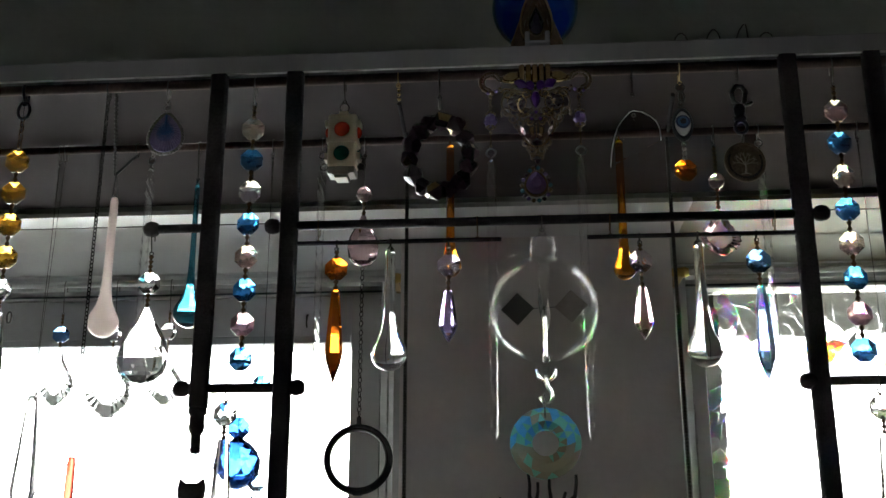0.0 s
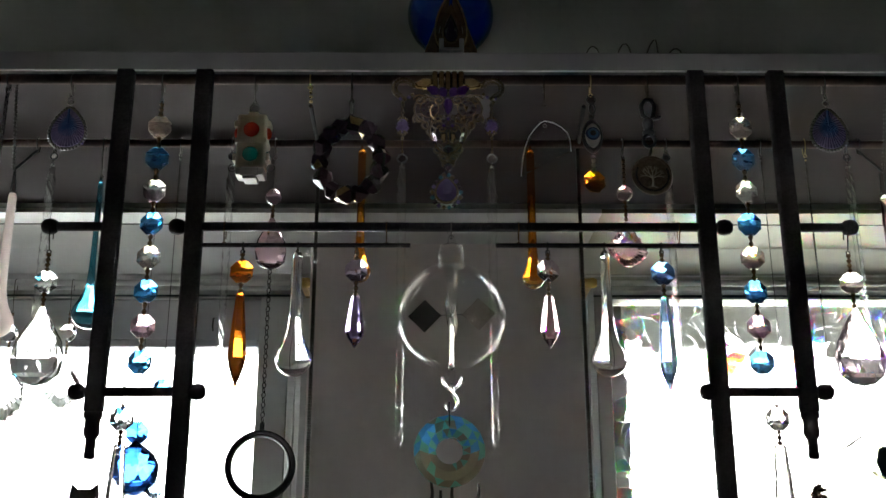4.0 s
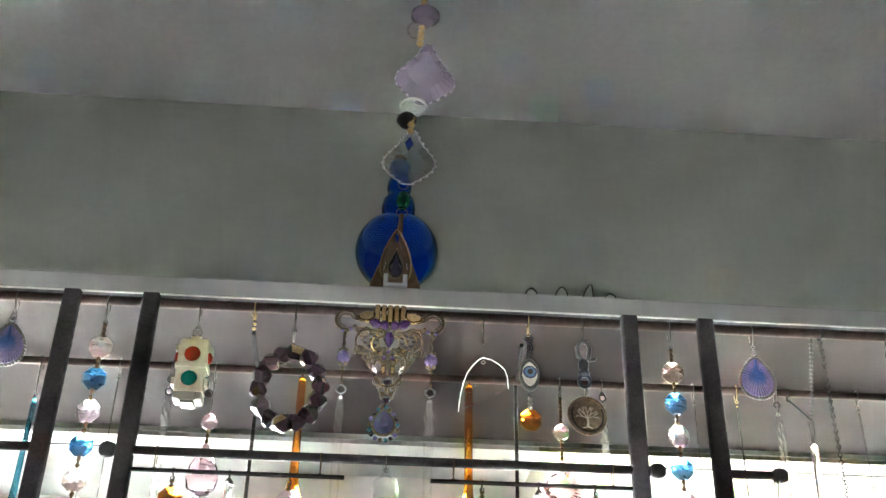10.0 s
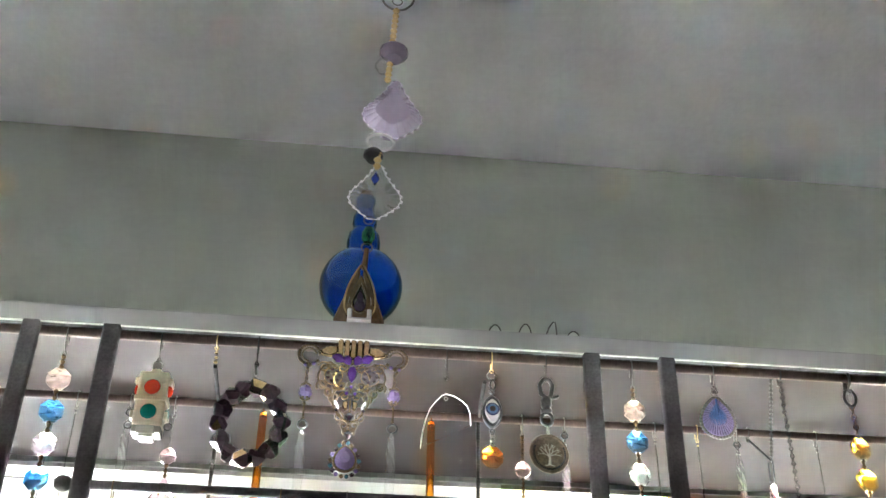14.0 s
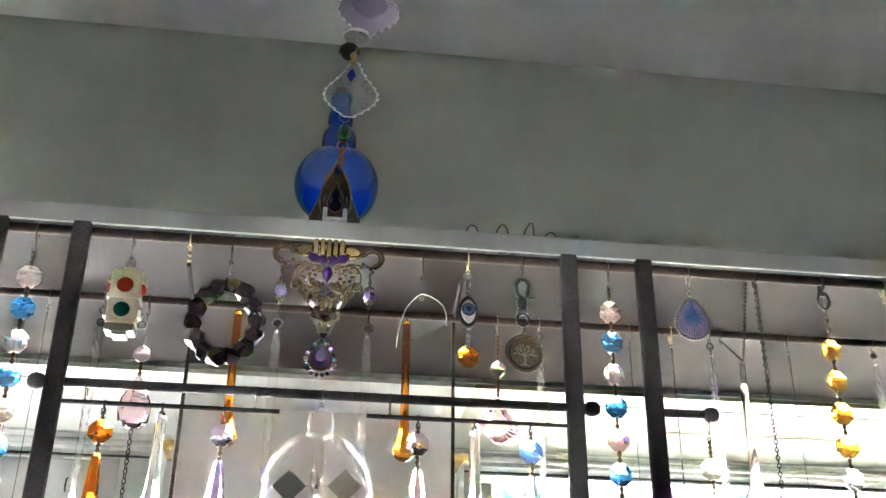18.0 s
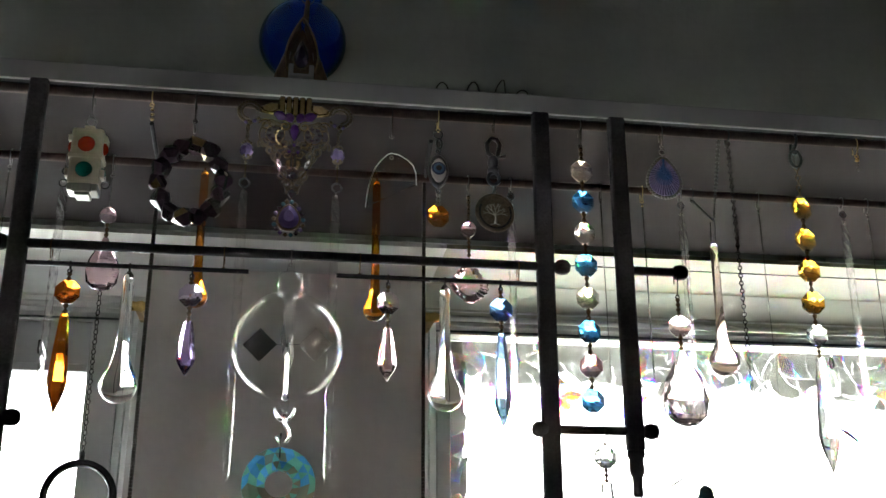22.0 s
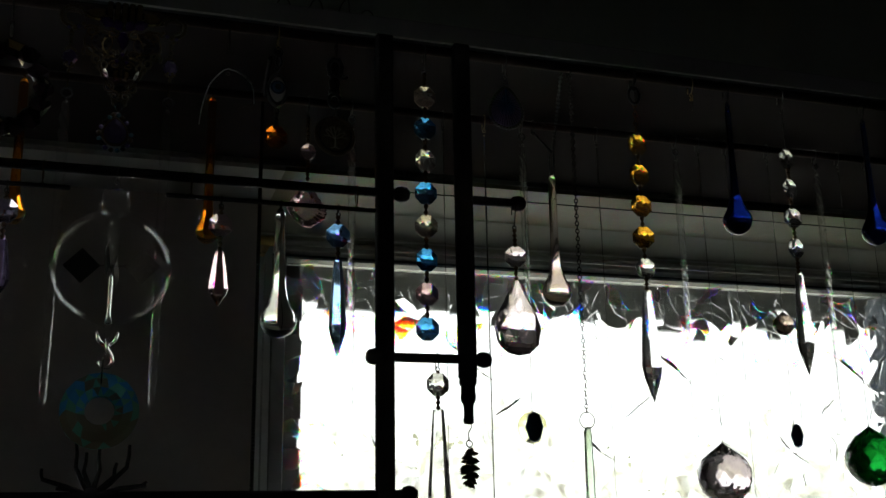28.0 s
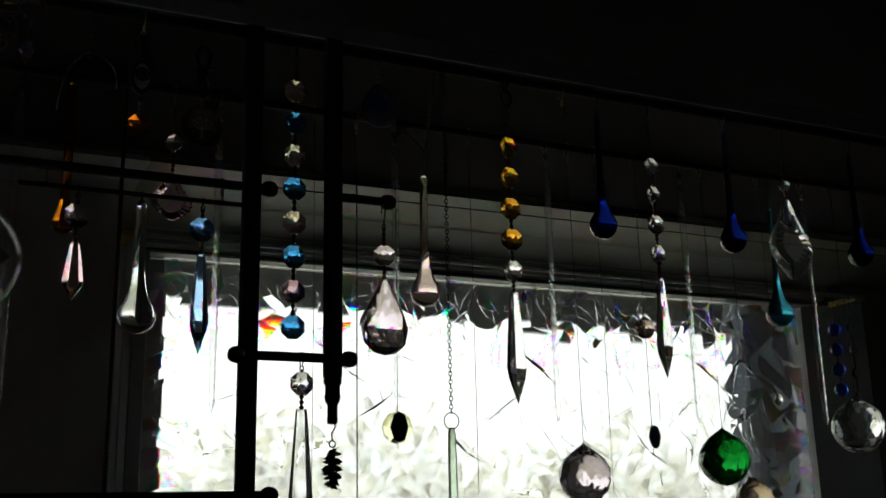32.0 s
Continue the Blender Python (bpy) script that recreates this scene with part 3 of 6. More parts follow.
    part("sash_stile", slab(0.143, 0.171 if not film else 0.1560, 0.988, 1.03, SILL + 0.001, 2.0396), "trim_grey" if film else "trim_white", root)
    if not film:
        part("sash_stile", slab(0.931, 0.954, 0.988, 1.03, SILL + 0.001, 2.0396), "trim_white", root)
    pane = part("pane", slab(0.1555 if film else 0.166, 0.931, 1.008, 1.012, SILL, 2.0395, 0.0), "pane_glass", root, label="clear glass")
    pane.visible_shadow = False
    if film:
        sheet = part("window_film", mesh_from(*shard_sheet(0.157, 0.929, SILL + 0.004, 2.0390, 1.0072), "film_shard", False, True), "film_shard", root, label="clear film of angular shards")
        sheet.visible_shadow = False
        sheet.data.materials.append(MATS["film_edge"])
        sheet.data.materials.append(MATS["film_prism"])
        spark, choose = False, random.Random(5)
        for poly in sheet.data.polygons:
            if abs(poly.normal.y) < 0.5:
                poly.material_index = 1
            else:
                if poly.normal.y > 0.999:
                    rim = poly.center.z > 1.955 or not 0.2 < poly.center.x < 0.86
                    spark = rim and choose.random() < 0.22
                poly.material_index = 2 if spark else 0
        sheet["kind"] = "stuff"
        lines = part("film_ridges", ridge_lines(0.158, 0.928, SILL + 0.005, 2.0385, 1.0012), "film_line", root, smooth=True)
        lines.visible_shadow = False
        lines["kind"] = "stuff"
    return root


window("window_1", -1, False)
window("window_2", 1, True)

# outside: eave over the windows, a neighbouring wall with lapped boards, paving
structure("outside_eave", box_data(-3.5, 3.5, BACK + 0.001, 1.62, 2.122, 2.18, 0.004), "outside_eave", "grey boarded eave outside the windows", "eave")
# Unseen roof, added so that the ground near the windows lies in shade.
ROOF_Z, RIDGE = CEIL + 0.101, (YB + BACK) / 2
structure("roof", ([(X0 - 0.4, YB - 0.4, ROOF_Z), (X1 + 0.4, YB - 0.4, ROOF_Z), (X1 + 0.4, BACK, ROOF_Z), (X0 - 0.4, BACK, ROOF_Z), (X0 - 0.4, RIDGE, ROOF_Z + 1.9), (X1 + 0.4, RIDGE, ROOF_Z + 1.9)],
                   [[0, 3, 2, 1], [0, 1, 5, 4], [2, 3, 4, 5], [0, 4, 3], [1, 2, 5]]), "outside_eave", "unseen gabled roof added to shade the ground outside", "roof")
structure("ground", box_data(-300, 300, 1.2, 600, -0.6, -0.5), "paving", "pale paved ground outside the windows", "ground")
neighbour = thing("neighbouring_house", (0, 4.6, 0), "pale blue house wall of lapped boards outside the window", "house")
for k in range(22):
    part("board", box_data(-5.5, -1.6, -0.01, 0.03, 0, 0.118, 0.002), "siding_paint", neighbour, (0, 0, -0.35 + 0.12 * k + 0.05), rot=(-6, 0, 0), key="board")
part("backing", box_data(-5.5, -1.6, 0.05, 0.2, -0.5, 2.3), "siding_paint", neighbour)

hedge = thing("hedge", (0, 12.0, -0.5), "tall sunlit green hedge beyond the film covered window", "hedge")
hedge_rng = random.Random(31)
for k in range(9):
    part("stem", tube([(1.5 + 1.9 * k, 0, 0), (1.6 + 1.9 * k + hedge_rng.uniform(-0.3, 0.3), 0, 1.4), (1.5 + 1.9 * k, 0, 2.9)], [0.09, 0.07, 0.03], 7), "bark", hedge)
leaf_verts, leaf_faces = [], []
for k in range(18000):
    hx = hedge_rng.uniform(0.6, 18.0)
    top = 3.0 + max(0.0, 0.55 - 0.1 * max(0.0, hx - 2)) + 0.20 * math.sin(hx * 1.7) + 0.16 * math.sin(hx * 4.1 + 1) + hedge_rng.gauss(0, 0.07)
    c = Vector((hx, hedge_rng.uniform(-0.5, 0.5), top * hedge_rng.random() ** 0.75))
    u = Vector((hedge_rng.gauss(0, 1), hedge_rng.gauss(0, 1), hedge_rng.gauss(0, 1))).normalized() * hedge_rng.uniform(0.03, 0.07)
    v = u.cross(Vector((hedge_rng.gauss(0, 1), hedge_rng.gauss(0, 1), hedge_rng.gauss(0, 1)))).normalized() * u.length * 0.6
    o = len(leaf_verts)
    leaf_verts += [c - u, c + v, c + u, c - v]
    leaf_faces.append([o, o + 1, o + 2, o + 3])
part("foliage", mesh_from(leaf_verts, leaf_faces, "leaf_green", False, True), "leaf_green", hedge)["kind"] = "stuff"

# ---------------------------------------------------------------- shelf and rods
FRONT, REAR = 0.600, 0.695
shelf = thing("wall_shelf", (0, 0.6, 2.08), "laminate shelf above the windows, board coloured for shade, edge pale", "shelf")
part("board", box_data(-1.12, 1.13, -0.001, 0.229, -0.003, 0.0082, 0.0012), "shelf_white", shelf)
part("front_lip", box_data(-1.12, 1.13, -0.006, -0.0015, -0.0038, 0.0092, 0.0006), "shelf_edge", shelf, label="pale front edge strip")
# White strip added along the lip in place of its bright highlight.
part("edge_highlight", tube([(-1.12, -0.0068, -0.0036), (1.13, -0.0068, -0.0036)], 0.0007, 8), "bead_white", shelf, label="thin white strip added as the edge's highlight", smooth=True)

# ---------------------------------------------------------------- hanging rack: rods, bars and rungs
ROD_Z = 2.0735
rack = thing("hanging_rack", (0, FRONT, ROD_Z), "black metal rack of rods, bars and rungs under the shelf", "rack")
part("front_rod", tube([(-1.1, 0, 0), (1.1, 0, 0)], 0.0029, 14), "bronze_rod", rack, smooth=True)
part("rear_rod", tube([(-1.1, REAR - FRONT, -0.0008), (1.1, REAR - FRONT, -0.0008)], 0.0027, 14), "bronze_rod", rack, smooth=True)


def bar(x, z0, finial):
    zt = 0.0032
    b = part("bar", joined(box_data(x - 0.0051, x + 0.0051, -0.0095, -0.0034, z0 - ROD_Z, zt, 0.0013),
                           box_data(x - 0.003, x + 0.003, -0.004, 0.002, 0.0015, 0.0036, 0.0005)), "black_iron", rack)
    if finial:
        part("finial", moved(revolve([(0.0, 0.0), (0.0050, 0.0), (0.0050, -0.003), (0.0041, -0.0038), (0.0041, -0.008), (0.0045, -0.010),
                                      (0.0040, -0.0125), (0.0028, -0.0145), (0.0028, -0.021), (0.0031, -0.0225), (0.0026, -0.0245), (0.0, -0.025)], 16),
                             Matrix.Translation((x, -0.0065, z0 - ROD_Z))), "black_iron", b, smooth=True)


bar(-0.1890, 1.8745, True)
bar(-0.1425, 1.60, False)
bar(0.1470, 1.60, False)
bar(0.1945, 1.8745, True)


def rung(x0, x1, z, y, ends=(1, 1), r=0.0026):
    part("rung", tube([(x0, y, z - ROD_Z), (x1, y, z - ROD_Z)], r, 12), "black_iron", rack, smooth=True)
    for on, x, d in ((ends[0], x0, -1), (ends[1], x1, 1)):
        if on:
            prof = [(0.0, -0.0046), (0.0026, -0.0043), (0.0041, -0.0027), (0.0047, 0.0), (0.0041, 0.0028), (0.0026, 0.0044), (0.0, 0.0047)]
            part("ball_end", moved(revolve(prof, 14), Matrix.Translation((x, y, z - ROD_Z)) @ Matrix.Rotation(radians(90), 4, "Y")), "black_iron", rack, smooth=True)


rung(-0.152, 0.157, 1.979, -0.0065)
rung(-0.2235, -0.1930, 1.979, -0.0065, (1, 0))
rung(0.1985, 0.2280, 1.979, -0.0065, (0, 1))
rung(-0.1990, -0.1345, 1.8855, -0.0065)
rung(0.1410, 0.2040, 1.8855, -0.0065)
rung(-0.157, 0.160, 1.8125, -0.0065)

# ---------------------------------------------------------------- small pieces for strands and pendants
def over_rod(length, rod=0.0029, wire=0.00035, mat="steel_wire", root=None, side=-1):
    """A wire hook that goes over a rod at the origin and ends in an eye at -length."""
    r = rod + wire
    pts = [(0, -side * (r + 0.0006), -0.0062), (0, -side * r, -0.001)]
    pts += [(0, -side * r * math.cos(a), r * math.sin(a)) for a in (0.6, 1.1, 1.57, 2.05, 2.6)]
    pts += [(0, side * r, -0.001), (0, side * r * 0.6, -0.5 * length), (0, 0, -length + 0.0022)]
    eye = ring_data(0.0011, wire, (0, 0, -length + 0.0011), "xz", 10, 5)
    return part("hook", joined(tube(pts, wire, 5), eye), mat, root, key=("hook", length, rod, wire, side), smooth=True)


def link(root, z, r=0.002, wire=0.0004, mat="bronze_pin", plane="xz", x=0.0):
    return part("jump_ring", lambda: ring_data(r, wire, (0, 0, 0), plane, 14, 5), mat, root, (x, 0, z), key=("link", r, wire, plane), smooth=True)


def pin(root, z0, z1, mat="bronze_pin", x=0.0, y=0.0):
    """A clasp of small knobs that joins two beads."""
    h = z0 - z1
    k = max(2, round(h / 0.0032))
    prof = [(0.0, 0.0)]
    for i in range(k):
        a = -h * i / k
        prof += [(0.0006, a - 0.0001 * (i == 0)), (0.0016, a - 0.42 * h / k), (0.0013, a - 0.62 * h / k)]
    prof += [(0.0005, -h * 0.999), (0.0, -h)]
    return part("clasp", revolve(prof, 6), mat, root, (x, y, z0), key=("pin", round(h, 4)))


def octagon(root, z, size, mat, turn=0.0, x=0.0, y=0.0, tilt=0.0, name="octagon_bead"):
    r = size / 2

    def data():
        """An eight sided bead: a thin girdle and star facets that rise to a point on both faces."""
        verts, faces = [], []
        for d in (-1, 1):
            for ring, off, depth in ((1.0, 0.5, 0.07), (0.46, 0.0, 0.27)):
                verts += [(ring * r * math.cos((k + off) * math.pi / 4), d * depth * r, ring * r * math.sin((k + off) * math.pi / 4)) for k in range(8)]
            verts.append((0, d * 0.35 * r, 0))
        for o in (0, 17):
            for k in range(8):
                q = (k + 1) % 8
                faces += [[o + k, o + q, o + 8 + q], [o + k, o + 8 + q, o + 8 + k], [o + 8 + k, o + 8 + q, o + 16]]
        faces += [[k, (k + 1) % 8, 17 + (k + 1) % 8, 17 + k] for k in range(8)]
        return verts, faces
    return part(name, data, mat, root, (x, y, z), rot=(0, tilt, turn), key=("oct", size))


def prism(root, z0, z1, w, mat, turn=0.0, x=0.0, y=0.0, belly=0.68, n=8, top=0.45, name="prism_drop"):
    h, r = z0 - z1, w / 2
    prof = [(0.0, 0.0), (top * r * 0.8, 0.0), (top * r, -0.02 * h), ((top + (1 - top) * 0.55) * r, -belly * 0.5 * h), (r, -belly * h), (0.80 * r, -(belly + (1 - belly) * 0.32) * h), (0.0, -h)]
    return part(name, lambda: revolve(prof, n, sy=0.55, phase=math.pi / n), mat, root, (x, y, z0), rot=(0, 0, turn), key=("prism", round(h, 4), w, belly, n, top))


def bar_prism(root, z0, z1, w, mat, turn=0.0, x=0.0, y=0.0):
    """A long flat sided prism that widens to a slanted foot."""
    h, r = z0 - z1, w / 2
    prof = [(0.0, 0.0), (0.38 * r, 0.0), (0.42 * r, -0.02 * h), (r, -0.84 * h), (0.86 * r, -0.9 * h), (0.0, -h)]
    return part("bar_prism", lambda: revolve(prof, 6, sy=0.5), mat, root, (x, y, z0), rot=(0, 0, turn), key=("bar", h, w))


def pear(root, z0, z1, w, mat, turn=0.0, n=10, name="pear_drop"):
    """A flat almond drop with a wide faceted foot."""
    h, r = z0 - z1, w / 2
    prof = [(0.0, 0.0), (0.10 * r, -0.005 * h), (0.46 * r, -0.20 * h), (0.88 * r, -0.44 * h), (1.06 * r, -0.64 * h), (0.92 * r, -0.85 * h), (0.50 * r, -0.965 * h), (0.0, -h)]
    return part(name, lambda: revolve(prof, n, sy=0.36, phase=math.pi / n, stagger=True), mat, root, (0, 0, z0), rot=(0, 0, turn), key=("pear", round(h, 4), w, n))


def tear(root, z0, z1, r, mat, stem=0.0026, turn=0.0, name="glass_drop", x=0.0, y=0.0):
    """A blown glass drop: a long stem that swells to a round foot."""
    h = z0 - z1
    prof = [(0.0, 0.0), (stem * 0.75, -0.0004), (stem, -0.003)]
    c = -h + r
    for k in range(1, 20):
        d = (-0.003 - c) * (1 - k / 20) ** 1.5
        prof.append((stem + (r - stem) * (1 + (d / (1.25 * r)) ** 2) ** -1.6, c + d))
    for deg in (0, -14, -29, -46, -62, -76):
        prof.append((r * math.cos(radians(deg)), c + r * math.sin(radians(deg))))
    prof.append((0.0, -h))
    return part(name, lambda: revolve(prof, 24), mat, root, (x, y, z0), rot=(0, 0, turn), smooth=True, key=("tear", round(h, 4), r, stem))


def faceted_ball(root, z, r, mat, turn=0.0, x=0.0, y=0.0, n=12, tip=True):
    prof = [(0.0, 1.22 * r if tip else r)]
    for a in (58, 36, 14, -10, -33, -55, -74):
        prof.append((r * math.cos(radians(a)), r * math.sin(radians(a))))
    prof.append((0.0, -1.02 * r))
    return part("faceted_ball", lambda: revolve(prof, n, stagger=True), mat, root, (x, y, z), rot=(0, 0, turn), key=("ball", r, n, tip))


def outline_slab(points, thick, inset=0.72, rise=1.0):
    """A lens-like slab from a closed outline in xz: a thin rim and raised faces towards the middle."""
    n = len(points)
    cx, cz = sum(p[0] for p in points) / n, sum(p[1] for p in points) / n
    verts = []
    for y, f in ((-thick / 2, inset), (-thick * 0.12, 1.0), (thick * 0.12, 1.0), (thick / 2, inset)):
        verts += [(cx + (x - cx) * f, y * rise, cz + (z - cz) * f) for x, z in points]
    verts += [(cx, -thick / 2 * rise, cz), (cx, thick / 2 * rise, cz)]
    faces = []
    for k in range(3):
        faces += [[k * n + i, k * n + (i + 1) % n, (k + 1) * n + (i + 1) % n, (k + 1) * n + i] for i in range(n)]
    faces += [[4 * n, (i + 1) % n, i] for i in range(n)]
    faces += [[4 * n + 1, 3 * n + i, 3 * n + (i + 1) % n] for i in range(n)]
    return verts, faces


def leaf_points(w, h, scallops=6):
    """A baroque leaf outline with a scalloped rim: a narrow neck above, a point below."""
    half = [(0.08, 0.50), (0.17, 0.43), (0.31, 0.32), (0.50, 0.21), (0.72, 0.10), (0.92, 0.0), (1.0, -0.09), (0.96, -0.19), (0.79, -0.28), (0.57, -0.355), (0.31, -0.435), (0.04, -0.50)]
    side = []
    for (xa, za), (xb, zb) in zip(half, half[1:]):
        for q in range(4):
            f = q / 4
            bump = 0.07 * math.sin(math.pi * f)
            side.append(((xa + (xb - xa) * f + bump) * w / 2, (za + (zb - za) * f - bump * 0.1) * h))
    return side + [(-x, z) for x, z in side[::-1]]


def leaf(root, z, w, h, mat, turn=0.0, x=0.0, thick=0.0):
    thick = thick or 0.22 * w
    body = part("leaf_drop", lambda: outline_slab(leaf_points(w, h), thick, 0.6), mat, root, (x, 0, z), rot=(0, 0, turn), key=("leaf", w, h, thick))

    def rim():
        s = 0.042 * w
        gem = revolve([(0, -s), (0.9 * s, 0), (0, s)], 5)
        line = tube([(px * 0.985, 0, pz * 0.985) for px, pz in leaf_points(w, h)], 0.012 * w, 6, True)
        return joined(line, *[moved(gem, Matrix.Translation((px * 0.985, 0, pz * 0.985)) @ Matrix.Rotation(0.7 * k, 4, "Y")) for k, (px, pz) in enumerate(leaf_points(w, h)[2::4])])
    part("cut_rim", rim, "crystal_cut_lilac" if mat in ("crystal_lilac", "crystal_lavender") else "crystal_rim" if mat in ("crystal_clear", "leaf_clear") else mat, body, key=("rim", w, h))
    return body


def icicle_data(length, r=0.0028):
    verts, faces, n, rows = [], [], 16, 80
    for k in range(rows + 1):
        f = k / rows
        rr = r * (0.55 + 0.45 * min(1.0, f / 0.06)) * (1 - 0.35 * f)
        if f > 0.985:
            rr *= 0.5
        tw = 2 * math.pi * f * length / 0.034
        for i in range(n):
            a = 2 * math.pi * i / n
            e = rr * (1 + 0.13 * math.cos(4 * a))
            verts.append((e * math.cos(a + tw), e * math.sin(a + tw), -length * f))
    for k in range(rows):
        faces += [[k * n + i, (k + 1) * n + i, (k + 1) * n + (i + 1) % n, k * n + (i + 1) % n] for i in range(n)]
    faces += [list(range(n)), list(range(rows * n, rows * n + n))[::-1]]
    return verts, faces


def chain_data(points, pitch=0.003, r=0.0015, wire=0.0004, n=8, m=4, aspect=1.35):
    """Linked rings along a line of points."""
    pts = [Vector(p) for p in points]
    out, k = [], 0
    for a, b in zip(pts, pts[1:]):
        steps = max(1, round((b - a).length / pitch))
        way = (b - a).normalized()
        quat = way.to_track_quat("Z", "Y").to_matrix().to_4x4()
        for i in range(steps):
            c = a + (b - a) * ((i + 0.5) / steps)
            out.append(moved(ring_data(r, wire, (0, 0, 0), "xz", n, m, aspect), Matrix.Translation(c) @ quat @ Matrix.Rotation(radians(90 * (k % 2) + 20), 4, "Z")))
            k += 1
    return joined(*out)


def box_chain_data(points, pitch=0.0021, w=0.0021):
    pts = [Vector(p) for p in points]
    out = []
    for a, b in zip(pts, pts[1:]):
        steps = max(1, round((b - a).length / pitch))
        quat = (b - a).normalized().to_track_quat("Z", "Y").to_matrix().to_4x4()
        for i in range(steps):
            c = a + (b - a) * ((i + 0.5) / steps)
            h = pitch * 0.42
            out.append(moved(box_data(-w / 2, w / 2, -w / 3, w / 3, -h, h), Matrix.Translation(c) @ quat))
    return joined(*out)


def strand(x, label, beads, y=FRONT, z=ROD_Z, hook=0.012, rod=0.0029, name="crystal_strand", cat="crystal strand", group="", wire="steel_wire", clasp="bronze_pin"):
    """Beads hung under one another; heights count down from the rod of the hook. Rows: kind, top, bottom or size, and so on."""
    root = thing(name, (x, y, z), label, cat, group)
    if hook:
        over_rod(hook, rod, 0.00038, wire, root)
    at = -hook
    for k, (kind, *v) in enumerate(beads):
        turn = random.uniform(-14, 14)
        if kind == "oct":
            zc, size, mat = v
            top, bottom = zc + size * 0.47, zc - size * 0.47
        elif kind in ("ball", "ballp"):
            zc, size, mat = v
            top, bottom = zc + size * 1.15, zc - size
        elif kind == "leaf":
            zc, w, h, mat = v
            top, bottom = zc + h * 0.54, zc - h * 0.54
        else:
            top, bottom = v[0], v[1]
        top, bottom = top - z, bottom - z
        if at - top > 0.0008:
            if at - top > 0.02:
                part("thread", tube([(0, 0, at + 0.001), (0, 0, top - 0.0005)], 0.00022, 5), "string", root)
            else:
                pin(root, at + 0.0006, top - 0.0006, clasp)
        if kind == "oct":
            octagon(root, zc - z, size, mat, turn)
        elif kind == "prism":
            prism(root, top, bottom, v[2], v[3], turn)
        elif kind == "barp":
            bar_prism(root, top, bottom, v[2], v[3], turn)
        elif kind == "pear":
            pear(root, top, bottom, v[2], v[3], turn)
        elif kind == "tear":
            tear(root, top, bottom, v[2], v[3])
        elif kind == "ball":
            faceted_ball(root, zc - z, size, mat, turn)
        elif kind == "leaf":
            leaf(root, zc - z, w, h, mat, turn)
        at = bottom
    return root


# ---------------------------------------------------------------- strands on the front rod
IRIS = ("crystal_iris_warm", "crystal_aqua", "crystal_iris", "crystal_aqua", "crystal_iris_warm", "crystal_aqua", "crystal_iris_pink", "crystal_aqua")
for x in (-0.1685, 0.1735):
    strand(x, "strand of blue and iridescent clear octagon crystals between two bars",
           [("oct", 2.043 - 0.02 * k, 0.0142, m) for k, m in enumerate(IRIS)], group="octagon strands", hook=0.0155)
for x in (-0.3135, 0.3135):
    root = strand(x, "strand of amber octagon crystals ending in a clear prism",
                  [("oct", 2.0265 - 0.0202 * k, 0.0146, "crystal_yellow") for k in range(4)] + [("oct", 1.946, 0.0135, "crystal_clear"), ("prism", 1.9325, 1.864, 0.0135, "crystal_clear")],
                  group="octagon strands", hook=0.0, wire="dark_wire")
    over_rod(0.010, 0.0029, 0.0009, "gunmetal", root)
    part("large_ring", ring_data(0.0037, 0.0010, (0, 0, 0), "xz", 18, 6, 1.5), "gunmetal", root, (0, 0, -0.0135), smooth=True)
    part("chain", chain_data([(0, 0, -0.018), (0, 0, -0.041)], 0.0032, 0.0014), "bronze_pin", root)
    part("spring_clip", ring_data(0.0013, 0.0006, (0, 0, 0), "xz", 12, 5, 2.6), "gunmetal", root, (0.007, 0, -0.144), smooth=True)
strand(0.424, "strand of smoky clear octagon crystals ending in a prism",
       [("oct", 2.027 - 0.0203 * k, 0.0138, "crystal_grey") for k in range(4)] + [("prism", 1.9495, 1.883, 0.0118, "crystal_grey")], group="octagon strands", hook=0.014)

for x, s in ((-0.2225, -1), (0.2255, 1)):
    strand(x, "clear octagon and large almond crystal hung from a short rung", [("oct", 1.9465, 0.0132, "crystal_clear" if s < 0 else "crystal_mauve"), ("pear", 1.9325, 1.8885, 0.0285, "crystal_clear" if s < 0 else "crystal_mauve")],
           y=FRONT - 0.0065, z=1.979, hook=0.016, rod=0.0026, group="almond crystals", wire="dark_wire")
for x, m in ((-0.1735, "crystal_clear"), (0.1770, "crystal_clear")):
    strand(x, "clear octagon and long bar prism hung from a lower rung", [("oct", 1.8712, 0.0138, m), ("barp", 1.8575, 1.783, 0.0150, m)],
           y=FRONT - 0.0065, z=1.8855, hook=0.007, rod=0.0026, group="bar prisms", wire="dark_wire")

root = thing("gold_ear_wire", (0.3555, FRONT, ROD_Z), "gold ear wire with a tiny bead hung on the front rod", "ear wire")
over_rod(0.010, 0.0029, 0.00035, "gold", root)
part("bead", moved(revolve([(0, 0.0014), (0.0013, 0.0005), (0.0013, -0.0005), (0, -0.0014)], 8), Matrix.Translation((0, 0, -0.0115))), "gold", root)
part("tail", tube([(0, 0, -0.0128), (0, 0, -0.019)], 0.0003, 5), "steel_wire", root)

